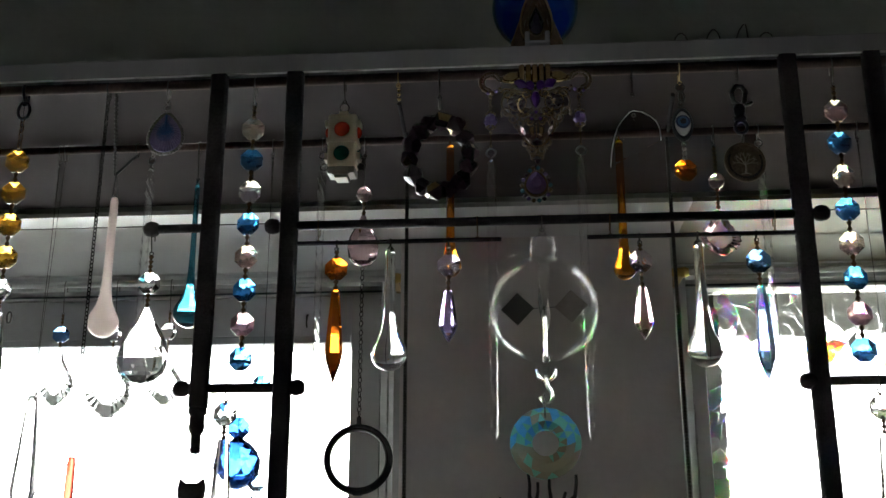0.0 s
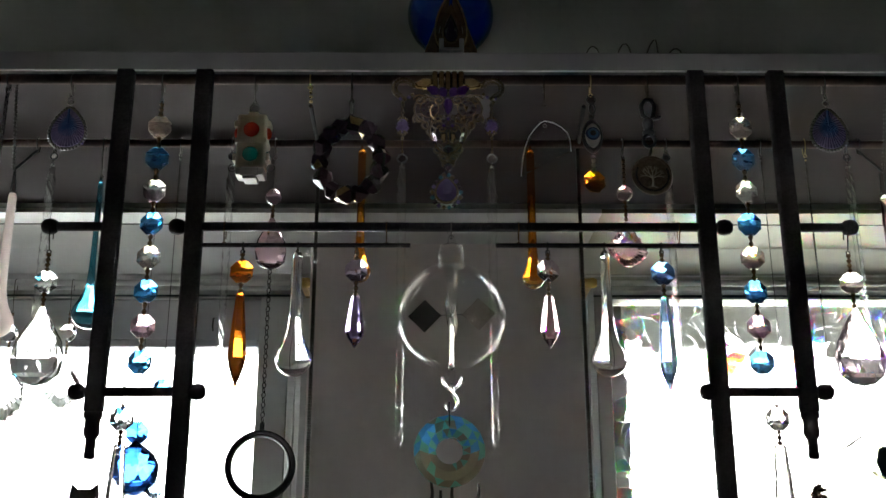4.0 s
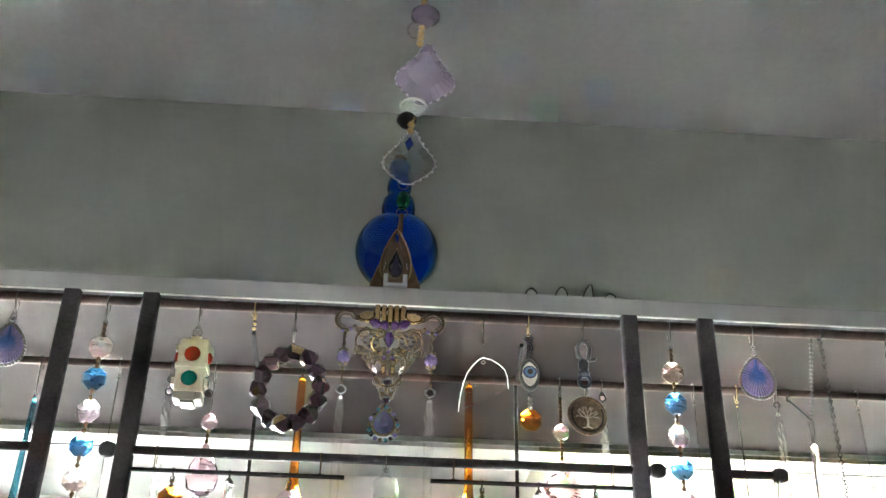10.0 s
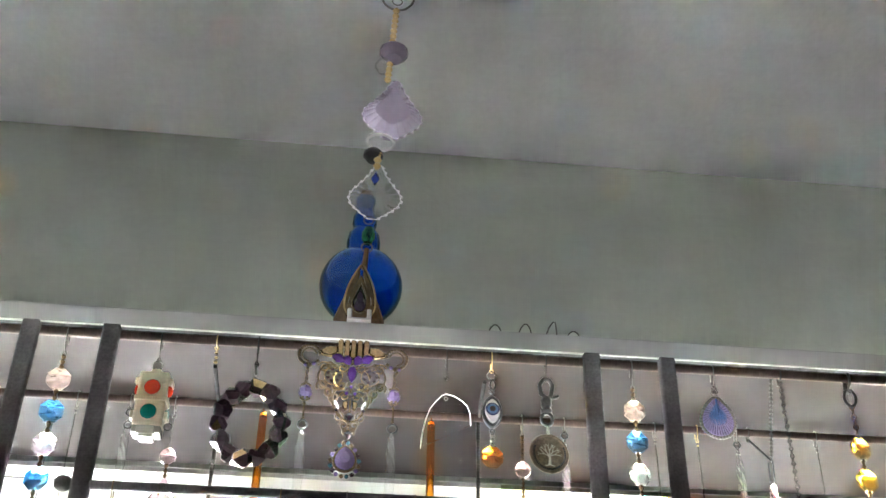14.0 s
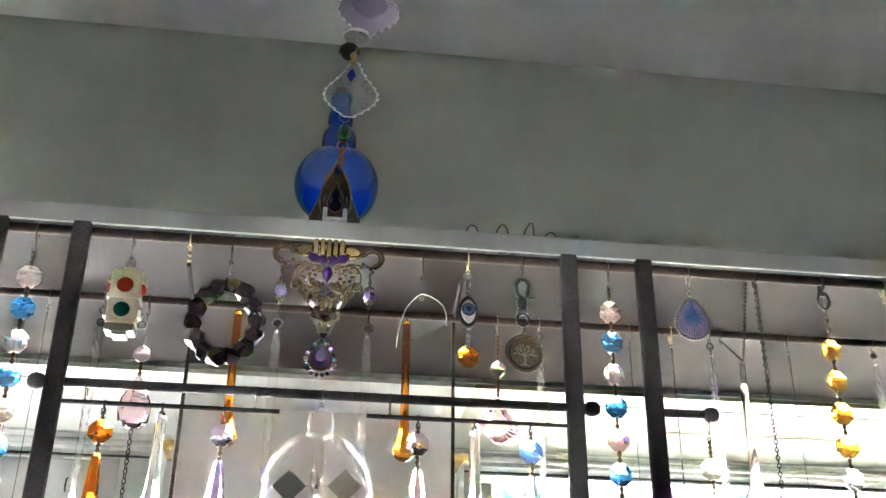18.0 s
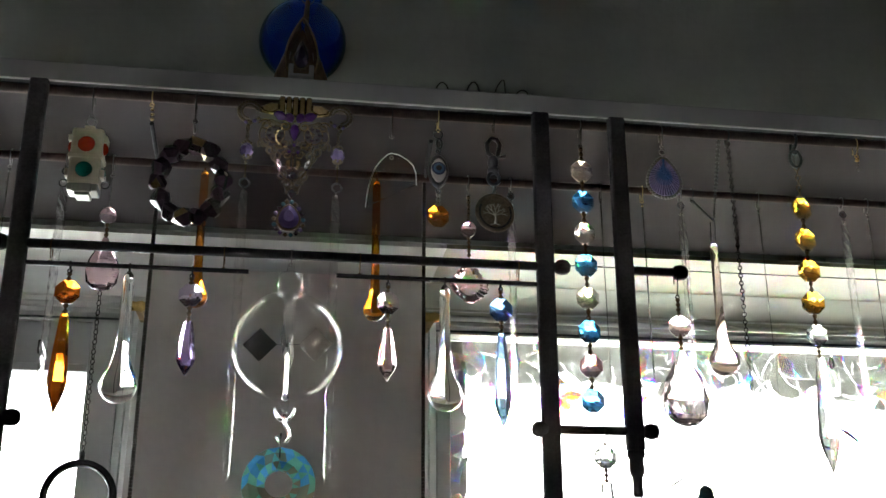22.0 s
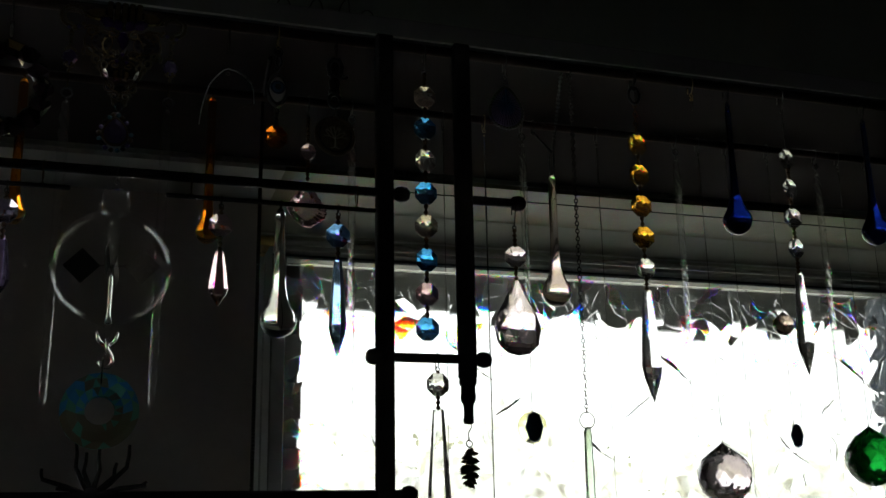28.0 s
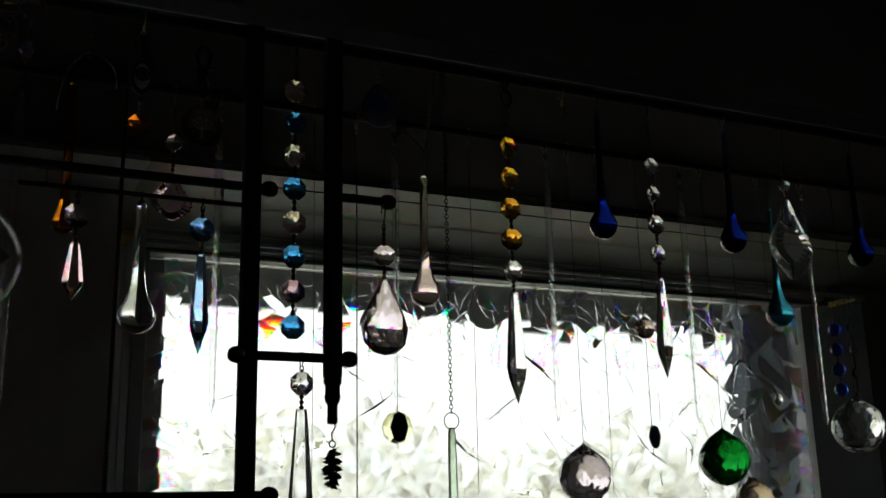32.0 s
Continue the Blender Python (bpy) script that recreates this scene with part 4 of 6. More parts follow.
# two thin bars hung from the long rung, each with three drops
BAR_Y = FRONT - 0.0065
for x0, x1, h0, h1, drops in (
        (-0.1375, -0.0205, -0.1250, -0.0340, ((-0.1143, "amber"), (-0.0835, "tear"), (-0.0505, "purple"))),
        (0.0275, 0.1440, 0.0405, 0.1310, ((0.0565, "pink"), (0.0885, "tear"), (0.1205, "blue")))):
    zb = 1.9682
    root = thing("spreader_bar", (0, BAR_Y, zb), "thin black bar hung by two hooks from the long rung", "bar", "spreader bars")
    part("rod", tube([(x0, 0, 0), (x1, 0, 0)], 0.00125, 10), "black_iron", root, smooth=True)
    for h in (h0, h1):
        hk = over_rod(0.0112, 0.0026, 0.00035, "bronze_pin", root)
        hk.location = (h, 0, 1.979 - zb)
    for x, kind in drops:
        if kind == "tear":
            root = thing("teardrop", (x, BAR_Y, zb), "smooth clear blown glass teardrop on a thin bar", "glass drop", "clear teardrops")
            over_rod(0.005, 0.00125, 0.0004, "dark_wire", root)
            tear(root, -0.0038, -0.0745, 0.0100, "glass_clear", 0.0029)
        elif kind == "amber":
            strand(x, "amber octagon and pointed amber prism on a thin bar", [("oct", 1.9525, 0.0138, "crystal_amber"), ("prism", 1.9405, 1.887, 0.0108, "crystal_amber")], y=BAR_Y, z=zb, hook=0.005, rod=0.00125, group="prism drops", wire="dark_wire")
        elif kind == "blue":
            strand(x, "blue octagon and pointed pale blue prism on a thin bar", [("oct", 1.952, 0.0142, "crystal_blue"), ("prism", 1.9385, 1.8845, 0.0105, "crystal_ice")], y=BAR_Y, z=zb, hook=0.005, rod=0.00125, group="prism drops", wire="dark_wire")
        else:
            m = "crystal_purple" if kind == "purple" else "crystal_pink"
            strand(x, f"{kind} octagon and short {kind} prism on a thin bar", [("oct", 1.9535, 0.0135, "crystal_lilac" if kind == "purple" else "crystal_mauve"), ("prism", 1.939, 1.909, 0.0110, m)], y=BAR_Y, z=zb, hook=0.005, rod=0.00125, group="prism drops", wire="dark_wire")


def drop_points(w, h, n=40, sharp=0.9):
    """A teardrop outline, point up, about its middle."""
    out = []
    for k in range(n):
        a = 2 * math.pi * k / n
        out.append((0.5 * w * math.sin(a) * math.sin(a / 2) ** sharp * 1.10, 0.5 * h * math.cos(a)))
    return out


def fan_earring(x):
    root = thing("fan_earring", (x, FRONT, ROD_Z), "teardrop earring of blue and purple thread in a beaded rim", "earring", "fan earrings")
    over_rod(0.012, 0.0029, 0.00035, "steel_wire", root)
    link(root, -0.0145, 0.0018, 0.00035, "steel_wire")
    pts = drop_points(0.0230, 0.0262, 40, 0.7)
    zc = -0.0312
    part("rim", tube([(px, 0, pz) for px, pz in pts], 0.0006, 6, True), "steel_wire", root, (0, 0, zc), smooth=True)
    beads = []
    for k, (px, pz) in enumerate(pts):
        if 2 < k < 38:
            beads.append(moved(revolve([(0, -0.0008), (0.0008, -0.0006), (0.0010, 0), (0.0008, 0.0006), (0, 0.0010)], 6), Matrix.Translation((px * 1.05, 0, pz * 1.05))))
    part("bead_border", joined(*beads), "steel_wire", root, (0, 0, zc), smooth=True)
    threads, core = [], []
    for k in range(1, 40):
        px, pz = pts[k][0] * 0.93, pts[k][1] * 0.93
        threads.append(tube([(0, -0.0003 * (k % 2), 0.0035), (px * 0.5, 0.0003 * (k % 3), 0.0035 + (pz - 0.0035) * 0.5), (px, 0, pz)], [0.0002, 0.00055, 0.00085], 4))
        core.append(tube([(0, -0.0008, 0.0035), (px * 0.58, -0.0006, 0.0035 + (pz - 0.0035) * 0.58)], [0.00035, 0.0002], 4))
    part("thread_fan", joined(*threads), "thread_violet", root, (0, 0, zc))
    part("thread_core", joined(*core), "thread_blue", root, (0, 0, zc))
    part("woven_back", outline_slab([(px * 0.94, pz * 0.94) for px, pz in pts][::-1], 0.0008, 0.9), "thread_violet", root, (0, 0.0012, zc))
    part("tassel_bar", tube([(0, -0.001, 0.0115), (0, -0.001, 0.002)], 0.0007, 6), "thread_blue", root, (0, 0, zc))


fan_earring(-0.2225)
fan_earring(0.2255)


def traffic_light(x):
    root = thing("traffic_light_charm", (x, FRONT, ROD_Z), "cream toy traffic light charm with red and green domes", "charm")
    over_rod(0.016, 0.0029, 0.00035, "dark_wire", root)
    link(root, -0.0185, 0.0028, 0.00035, "dark_wire")
    part("body", joined(box_data(-0.0086, 0.0086, -0.006, 0.006, -0.0335, 0.0, 0.0016), box_data(-0.0028, 0.0028, -0.002, 0.002, 0.0, 0.0032, 0.0006),
                        box_data(-0.0106, 0.0106, -0.0040, 0.0040, -0.0075, -0.0035, 0.0006),
                        box_data(-0.0106, 0.0106, -0.0040, 0.0040, -0.0290, -0.0240, 0.0006), box_data(-0.0094, 0.0094, -0.0066, 0.0066, -0.0185, -0.0155, 0.0006)), "enamel_cream", root, (0, 0, -0.0245))
    part("foot", joined(box_data(-0.0082, 0.0082, -0.0058, 0.0058, -0.0050, -0.0004, 0.0008), box_data(-0.0052, 0.0052, -0.0074, -0.0059, -0.0062, -0.0010, 0.0006), box_data(-0.0040, 0.0040, -0.0050, 0.0050, -0.0072, -0.0051, 0.0006)), "enamel_white", root, (0, 0, -0.0575), "pale translucent base")
    dome = revolve([(0.0, 0.0), (0.0047, 0.0), (0.0047, 0.0008), (0.0039, 0.002), (0.002, 0.0029), (0.0, 0.0032)], 16)
    rim = ring_data(0.0045, 0.0005, (0, 0, 0), "xy", 18, 5)
    for z, mat, nm in ((-0.0348, "dome_red", "red_lamp"), (-0.0500, "dome_green", "green_lamp")):
        m = Matrix.Translation((0, -0.006, 0)) @ Matrix.Rotation(radians(90), 4, "X")
        lamp = part(nm, moved(dome, m), mat, root, (0, 0, z), smooth=True)
        part("lamp_rim", moved(rim, m), "enamel_cream", lamp, smooth=True)
        for s in (-1, 1):
            part(nm, moved(dome, Matrix.Translation((s * 0.0086, 0, 0)) @ Matrix.Rotation(radians(90 * s), 4, "Y") @ Matrix.Scale(0.75, 4)), mat, root, (0, 0, z), smooth=True)
    for s in (-1, 1):
        link(root, -0.0565, 0.0022, 0.0004, "dark_wire", "xz", s * 0.0112)


traffic_light(-0.1135)


def bead_wreath(x, zc):
    root = thing("bead_wreath", (x, FRONT - 0.002, ROD_Z), "wreath of dark plum faceted pyramid beads on a ring", "wreath")
    over_rod(0.016, 0.0029, 0.00045, "dark_wire", root)
    link(root, -0.019, 0.003, 0.0005, "steel_wire", "yz")
    RX, RZ = 0.0180, 0.0222
    part("ring_wire", tube([(RX * math.cos(a), 0, RZ * math.sin(a)) for a in np.linspace(0, 2 * math.pi, 41)[:-1]], 0.0006, 5, True), "dark_wire", root, (0, 0, zc - ROD_Z), smooth=True)
    rng = random.Random(5)
    for k in range(14):
        a = 2 * math.pi * k / 14 + 0.1
        s = rng.uniform(0.0066, 0.0078)
        prof = [(0.0, -0.74 * s), (0.60 * s, -0.58 * s), (0.98 * s, -0.12 * s), (0.84 * s, 0.14 * s), (0.30 * s, 0.72 * s), (0.0, 0.78 * s)]
        m = Matrix.Translation((RX * math.cos(a), rng.uniform(-0.0015, 0.0015), RZ * math.sin(a))) @ Matrix.Rotation(-a, 4, "Y") @ Matrix.Rotation(radians(rng.uniform(-35, 35)), 4, "Z") @ Matrix.Rotation(radians((90, 55, 120)[k % 3]), 4, "Y")
        bead = part("pyramid_bead", moved(revolve(prof, 5, phase=rng.uniform(0, 1)), m), "bead_plum", root, (0, 0, zc - ROD_Z))
        # A few facets are coloured gold as glints; others are simply darker.
        bead.data.materials.append(MATS["gold_dark"])
        bead.data.materials.append(MATS["bead_dark"])
        for poly in bead.data.polygons:
            q = rng.random()
            poly.material_index = 1 if q < 0.05 else 2 if q < 0.25 else 0


bead_wreath(-0.056, 2.0215)


def brooch(x):
    """An ornate gilt brooch of fine beaded arcs, plum flowers and violet stones, with two side dangles and a drop."""
    root = thing("ornate_brooch", (x, FRONT - 0.012, ROD_Z), "ornate gilt brooch with violet stones and a lilac drop", "brooch")
    Z = lambda z: z - ROD_Z
    grain = lambda r: revolve([(0, -r), (0.85 * r, -0.5 * r), (0.85 * r, 0.5 * r), (0, r)], 6)
    gem = revolve([(0, -1), (0.62, -0.6), (1, 0), (0.62, 0.6), (0, 1)], 8)

    def beaded(points, r, step=1):
        return joined(tube(points, r * 0.55, 5), *[moved(grain(r), Matrix.Translation(p)) for p in points[::step]])

    def arc(cx, cz, r, a0, a1, y=-0.001, n=22, squash=1.0):
        return [(cx + r * math.cos(radians(a0 + (a1 - a0) * k / n)), y, Z(cz) + squash * r * math.sin(radians(a0 + (a1 - a0) * k / n))) for k in range(n + 1)]

    def mirror(points, s):
        return [(s * px, py, pz) for px, py, pz in points]

    def stone(name, cx, cz, w, h, mat, lean=0.0, y=-0.0028, depth=0.0018):
        part(name, moved(gem, Matrix.Translation((cx, y, Z(cz))) @ Matrix.Rotation(radians(lean), 4, "Y") @ Matrix.Diagonal((w, depth, h, 1))), mat, root)
    for c in (-0.0076, -0.0038, 0.0, 0.0038, 0.0076):
        part("flute", moved(revolve([(0, 0), (0.0016, 0.0004), (0.0019, 0.002), (0.0019, 0.0115), (0.0015, 0.013), (0, 0.0133)], 10), Matrix.Translation((c, 0.0, Z(2.0600)))), "gold_dark", root, smooth=True)
    for s in (-1, 1):
        wing = [(0.0090, 2.0690), (0.0150, 2.0690), (0.0205, 2.0655), (0.0185, 2.0625), (0.0130, 2.0615), (0.0090, 2.0640)]
        part("gold_leaf", outline_slab([(s * px, Z(pz)) for px, pz in wing][::-s], 0.0030, 0.7), "gold_dark", root)
        part("leaf_rim", tube([(s * px, -0.0012, Z(pz)) for px, pz in wing[2:]], 0.0005, 5), "gold", root, smooth=True)
        part("side_loop", beaded(mirror(arc(0.0258, 2.0620, 0.0062, 170, -95, n=16), s), 0.00125), "old_silver", root, label="beaded loop")
        part("inner_loop", beaded(mirror(arc(0.0258, 2.0620, 0.0042, 160, -80, n=14), s), 0.0007), "old_silver", root, label="fine beaded inner loop")
        for k, (gx, gz) in enumerate(((0.0205, 2.0580), (0.0228, 2.0562), (0.0250, 2.0548), (0.0276, 2.0553), (0.0262, 2.0528))):
            stone("small_stone", s * gx, gz, 0.0012, 0.0012, "stone_lilac" if k % 2 else "old_silver", y=-0.0012, depth=0.0011)
        part("outer_arc", beaded(mirror(arc(0.0118, 2.0485, 0.0078, 118, -78), s), 0.00075), "old_silver", root, smooth=True)
        part("flower_ring", tube(mirror(arc(0.0108, 2.0490, 0.0054, 0, 345, n=24), s), 0.0004, 5), "gold_dark", root, smooth=True)
        for k in range(7):
            a = k * 2 * math.pi / 7
            stone("petal_stone", s * 0.0108 + 0.0036 * math.cos(a), 2.0490 + 0.0036 * math.sin(a), 0.0013, 0.0013, "bead_dark", depth=0.0011)
        stone("flower_eye", s * 0.0108, 2.0490, 0.0011, 0.0011, "old_silver", depth=0.0009)
        part("inner_arc", beaded(mirror(arc(0.0042, 2.0475, 0.0062, 60, -115), s), 0.0006), "gold", root, smooth=True)
        part("lower_arc", beaded(mirror(arc(0.0035, 2.0345, 0.0072, 80, -50, squash=1.15), s), 0.0007), "old_silver", root, smooth=True)
        part("gold_petal", outline_slab([(s * px, Z(pz)) for px, pz in ((0.0012, 2.0345), (0.0042, 2.0335), (0.0046, 2.0305), (0.0030, 2.0275), (0.0012, 2.0285))][::-s], 0.0022, 0.6), "gold_dark", root, (0, -0.0006, 0))
        stone("clear_stone", s * 0.0078, 2.0305, 0.0013, 0.0034, "crystal_iris", lean=s * 24)
        part("foot_arc", beaded(mirror(arc(0.0, 2.0290, 0.0078, -12, -82, n=10), s), 0.0007), "gold_dark", root, smooth=True)
        stone("small_stone", s * 0.0079, 2.0272, 0.0010, 0.0010, "bead_dark", depth=0.0009)
        stone("small_stone", s * 0.0060, 2.0420, 0.0012, 0.0012, "bead_dark", depth=0.0010)
        stone("violet_stone", s * 0.0084, 2.0600, 0.0046, 0.0032, "stone_violet", lean=-s * 24)
        stone("violet_stone", s * 0.0030, 2.0590, 0.0032, 0.0036, "stone_violet", lean=s * 28)
        dx = s * 0.0257 - 0.0006
        part("dangle_chain", chain_data([(dx, 0, Z(2.0528)), (dx, 0, Z(2.0435))], 0.0022, 0.0009, 0.0003), "old_silver", root)
        bead = part("dangle_bead", moved(revolve([(0, 0.0042), (0.0024, 0.0034), (0.0040, 0.0012), (0.0040, -0.0012), (0.0024, -0.0034), (0, -0.0042)], 8), Matrix.Translation((dx, 0, Z(2.0385)))), "stone_lilac", root)
        part("bead_cap", joined(*[moved(grain(0.0009), Matrix.Translation((dx + 0.0023 * math.cos(a), 0.0023 * math.sin(a), Z(zz)))) for zz in (2.0427, 2.0343) for a in np.arange(6) * 1.0472]), "old_silver", bead)
        part("dangle_wire", joined(tube([(dx, 0, Z(2.0335)), (dx, 0, Z(2.0215))], 0.0004, 5), moved(grain(0.0011), Matrix.Translation((dx, 0, Z(2.0310)))), moved(grain(0.0009), Matrix.Translation((dx, 0, Z(2.0225))))), "old_silver", root)
        link(root, Z(2.0183), 0.0027, 0.0005, "gunmetal", "xz", dx)
    def curl(cx, cz, r0, turns, s, a0, y):
        return [(s * (cx + r0 * (1 - 0.7 * k / 20) * math.cos(a0 + turns * 6.283 * k / 20)), y, Z(cz) + r0 * (1 - 0.7 * k / 20) * math.sin(a0 + turns * 6.283 * k / 20)) for k in range(21)]
    for s in (-1, 1):
        for k, (cx, cz, r0, a0) in enumerate(((0.0165, 2.0545, 0.0036, 0.4), (0.0170, 2.0430, 0.0034, -0.6), (0.0130, 2.0395, 0.0034, 2.2), (0.0055, 2.0545, 0.0034, 1.2), (0.0050, 2.0435, 0.0030, 2.6),
                                              (0.0095, 2.0360, 0.0034, -1.5), (0.0036, 2.0365, 0.0028, 0.2), (0.0062, 2.0240, 0.0030, 1.8), (0.0030, 2.0190, 0.0028, 0.4), (0.0078, 2.0425, 0.0026, 2.9), (0.0132, 2.0555, 0.0026, 1.0), (0.0022, 2.0150, 0.0020, 0.9))):
            part("scroll", beaded(curl(cx, cz, r0, 1.25, s, a0, 0.0006 * (k % 3) - 0.0008), 0.00075), "old_silver" if k % 3 else "gold_dark", root, smooth=True)
    stone("violet_stone", 0, 2.0500, 0.0034, 0.0060, "stone_violet", y=-0.0034, depth=0.0024)
    for k in range(6):
        a = k * 2 * math.pi / 6 + 0.5
        stone("petal_stone", 0.0028 * math.cos(a), 2.0392 + 0.0028 * math.sin(a), 0.0014, 0.0014, "stone_violet" if k % 2 else "bead_dark", depth=0.0011)
    stone("plum_stone", 0, 2.0235, 0.0024, 0.0026, "bead_dark")
    stone("plum_stone", 0, 2.0122, 0.0026, 0.0028, "bead_dark")
    part("spine", beaded([(0, 0, Z(2.058 - 0.048 * k / 22)) for k in range(23)], 0.0007), "gold_dark", root, smooth=True)
    zc = Z(1.9985)
    part("drop_stone", outline_slab([(px * 0.66, pz * 0.66) for px, pz in drop_points(0.018, 0.0205, 18, 0.5)], 0.006, 0.5), "stone_lilac", root, (-0.001, -0.002, zc))
    part("drop_setting", tube([(px * 0.72, 0, pz * 0.72) for px, pz in drop_points(0.018, 0.0205, 28, 0.5)], 0.0008, 6, True), "old_silver", root, (-0.001, -0.001, zc), smooth=True)
    for k, (px, pz) in enumerate(drop_points(0.0180, 0.0215, 19, 0.5)):
        part("border_stone", lambda: moved(gem, Matrix.Diagonal((0.00145, 0.0012, 0.00145, 1))), ("bead_dark", "stone_teal", "old_silver", "stone_lilac")[k % 4], root, (-0.001 + px * 0.95, -0.001, zc + pz * 0.95), key="border_stone")


brooch(0.0008)


def icicle(x, y, ztop, zbot, zhook, rod, label="clear twisted glass icicle hung from the rod", hooked=True):
    root = thing("glass_icicle", (x, y, zhook), label, "glass icicle", "glass icicles")
    if hooked:
        over_rod(0.008, rod, 0.00035, "steel_wire", root)
        link(root, -0.0105, 0.0023, 0.0005, "gunmetal")
        part("loop", ring_data(0.0014, 0.0005, (0, 0, 0), "yz", 12, 5), "glass_clear", root, (0, 0, ztop - zhook + 0.0012), smooth=True)
    else:
        part("loop", ring_data(0.0016, 0.00045, (0, 0, ztop - zhook + 0.0012), "yz", 12, 5), "glass_clear", root, smooth=True)
    part("twisted_rod", lambda: icicle_data(round(ztop - zbot, 4)), "glass_icicle" if hooked else "icicle_thin", root, (0, 0, ztop - zhook), smooth=True, rot=(0, 0, random.uniform(0, 180)), key=("icicle", round(ztop - zbot, 4)))


for x in (-0.0255, 0.0255):
    icicle(x, FRONT - 0.012, 2.0135, 1.8548, 2.016, 0.0, "clear twisted glass icicle hung from the brooch ring", False)
for x in (-0.390, -0.266, -0.1450, 0.1510, 0.2745, 0.398, 0.522, 0.650):
    icicle(x, REAR, 2.057, 1.865, ROD_Z, 0.0027)


def lens_arch(x):
    root = thing("acrylic_arch", (x, FRONT, ROD_Z), "clear arched acrylic pendant with a small hole", "pendant")
    over_rod(0.017, 0.0029, 0.0003, "dark_wire", root)
    left = [(-0.0147, -0.0350), (-0.0142, -0.0295), (-0.0135, -0.0240), (-0.0120, -0.0170), (-0.0096, -0.0102), (-0.0062, -0.0052), (-0.0025, -0.0012)]
    right = [(0.0, 0.0), (0.0048, -0.0010), (0.0094, -0.0038), (0.0129, -0.0072), (0.0146, -0.0124), (0.0149, -0.0193)]
    part("plate", outline_slab((left + right)[::-1], 0.0016, 0.95), "acrylic", root, (0, 0, -0.0262))
    # Pale line added along the arch as its edge glint.
    part("glint_line", tube([(px, 0, pz) for px, pz in left + right], [0.0002] + [0.00032] * 12, 6), "crystal_rim", root, (0, 0, -0.0262), smooth=True)
    part("eyelet", ring_data(0.0011, 0.0003, (0, 0, 0), "xz", 12, 5), "steel_wire", root, (0, 0, -0.0292), smooth=True)


lens_arch(0.058)


def eye_charm(x):
    root = thing("eye_charm", (x, FRONT, ROD_Z), "silver rimmed painted eye charm with an amber octagon below", "charm")
    over_rod(0.0105, 0.0029, 0.00035, "gold", root)
    link(root, -0.0125, 0.0026, 0.0005, "gunmetal")
    part("lobster_clasp", ring_data(0.0016, 0.0006, (0, 0, 0), "xz", 14, 6, 2.0), "gunmetal", root, (0.0006, 0, -0.0185), smooth=True)
    link(root, -0.0232, 0.0014, 0.0004, "gunmetal")
    pts = [(0.0062 * math.copysign(abs(math.sin(a)) ** 1.25, math.sin(a)), 0.0108 * math.cos(a)) for a in np.linspace(0, 2 * math.pi, 33)[:-1]]
    e = part("setting", outline_slab(pts, 0.0034, 0.9), "gunmetal", root, (0, 0, -0.0362))
    part("eyeball", outline_slab([(px * 0.82, pz * 0.80) for px, pz in pts], 0.0042, 0.8), "eye_white", e, (0, -0.0004, 0))
    ball = lambda r, d: moved(revolve([(0, 0), (r, 0), (r * 0.9, d), (0, d * 1.3)], 18), Matrix.Rotation(radians(90), 4, "X"))
    part("iris_rim", ball(0.0044, 0.0006), "enamel_navy", e, (0, -0.0022, 0.0010), "navy ring round the iris")
    part("iris", ball(0.0031, 0.0004), "enamel_iris_blue", e, (0, -0.0029, 0.0010))
    part("pupil", ball(0.0018, 0.0003), "enamel_black", e, (0, -0.0034, 0.0010))
    link(root, -0.0488, 0.0013, 0.0004, "gunmetal")
    pin(root, -0.050, -0.0585, "steel_wire")
    octagon(root, -0.0645, 0.0138, "crystal_amber", 8, name="octagon_bead")


eye_charm(0.0858)


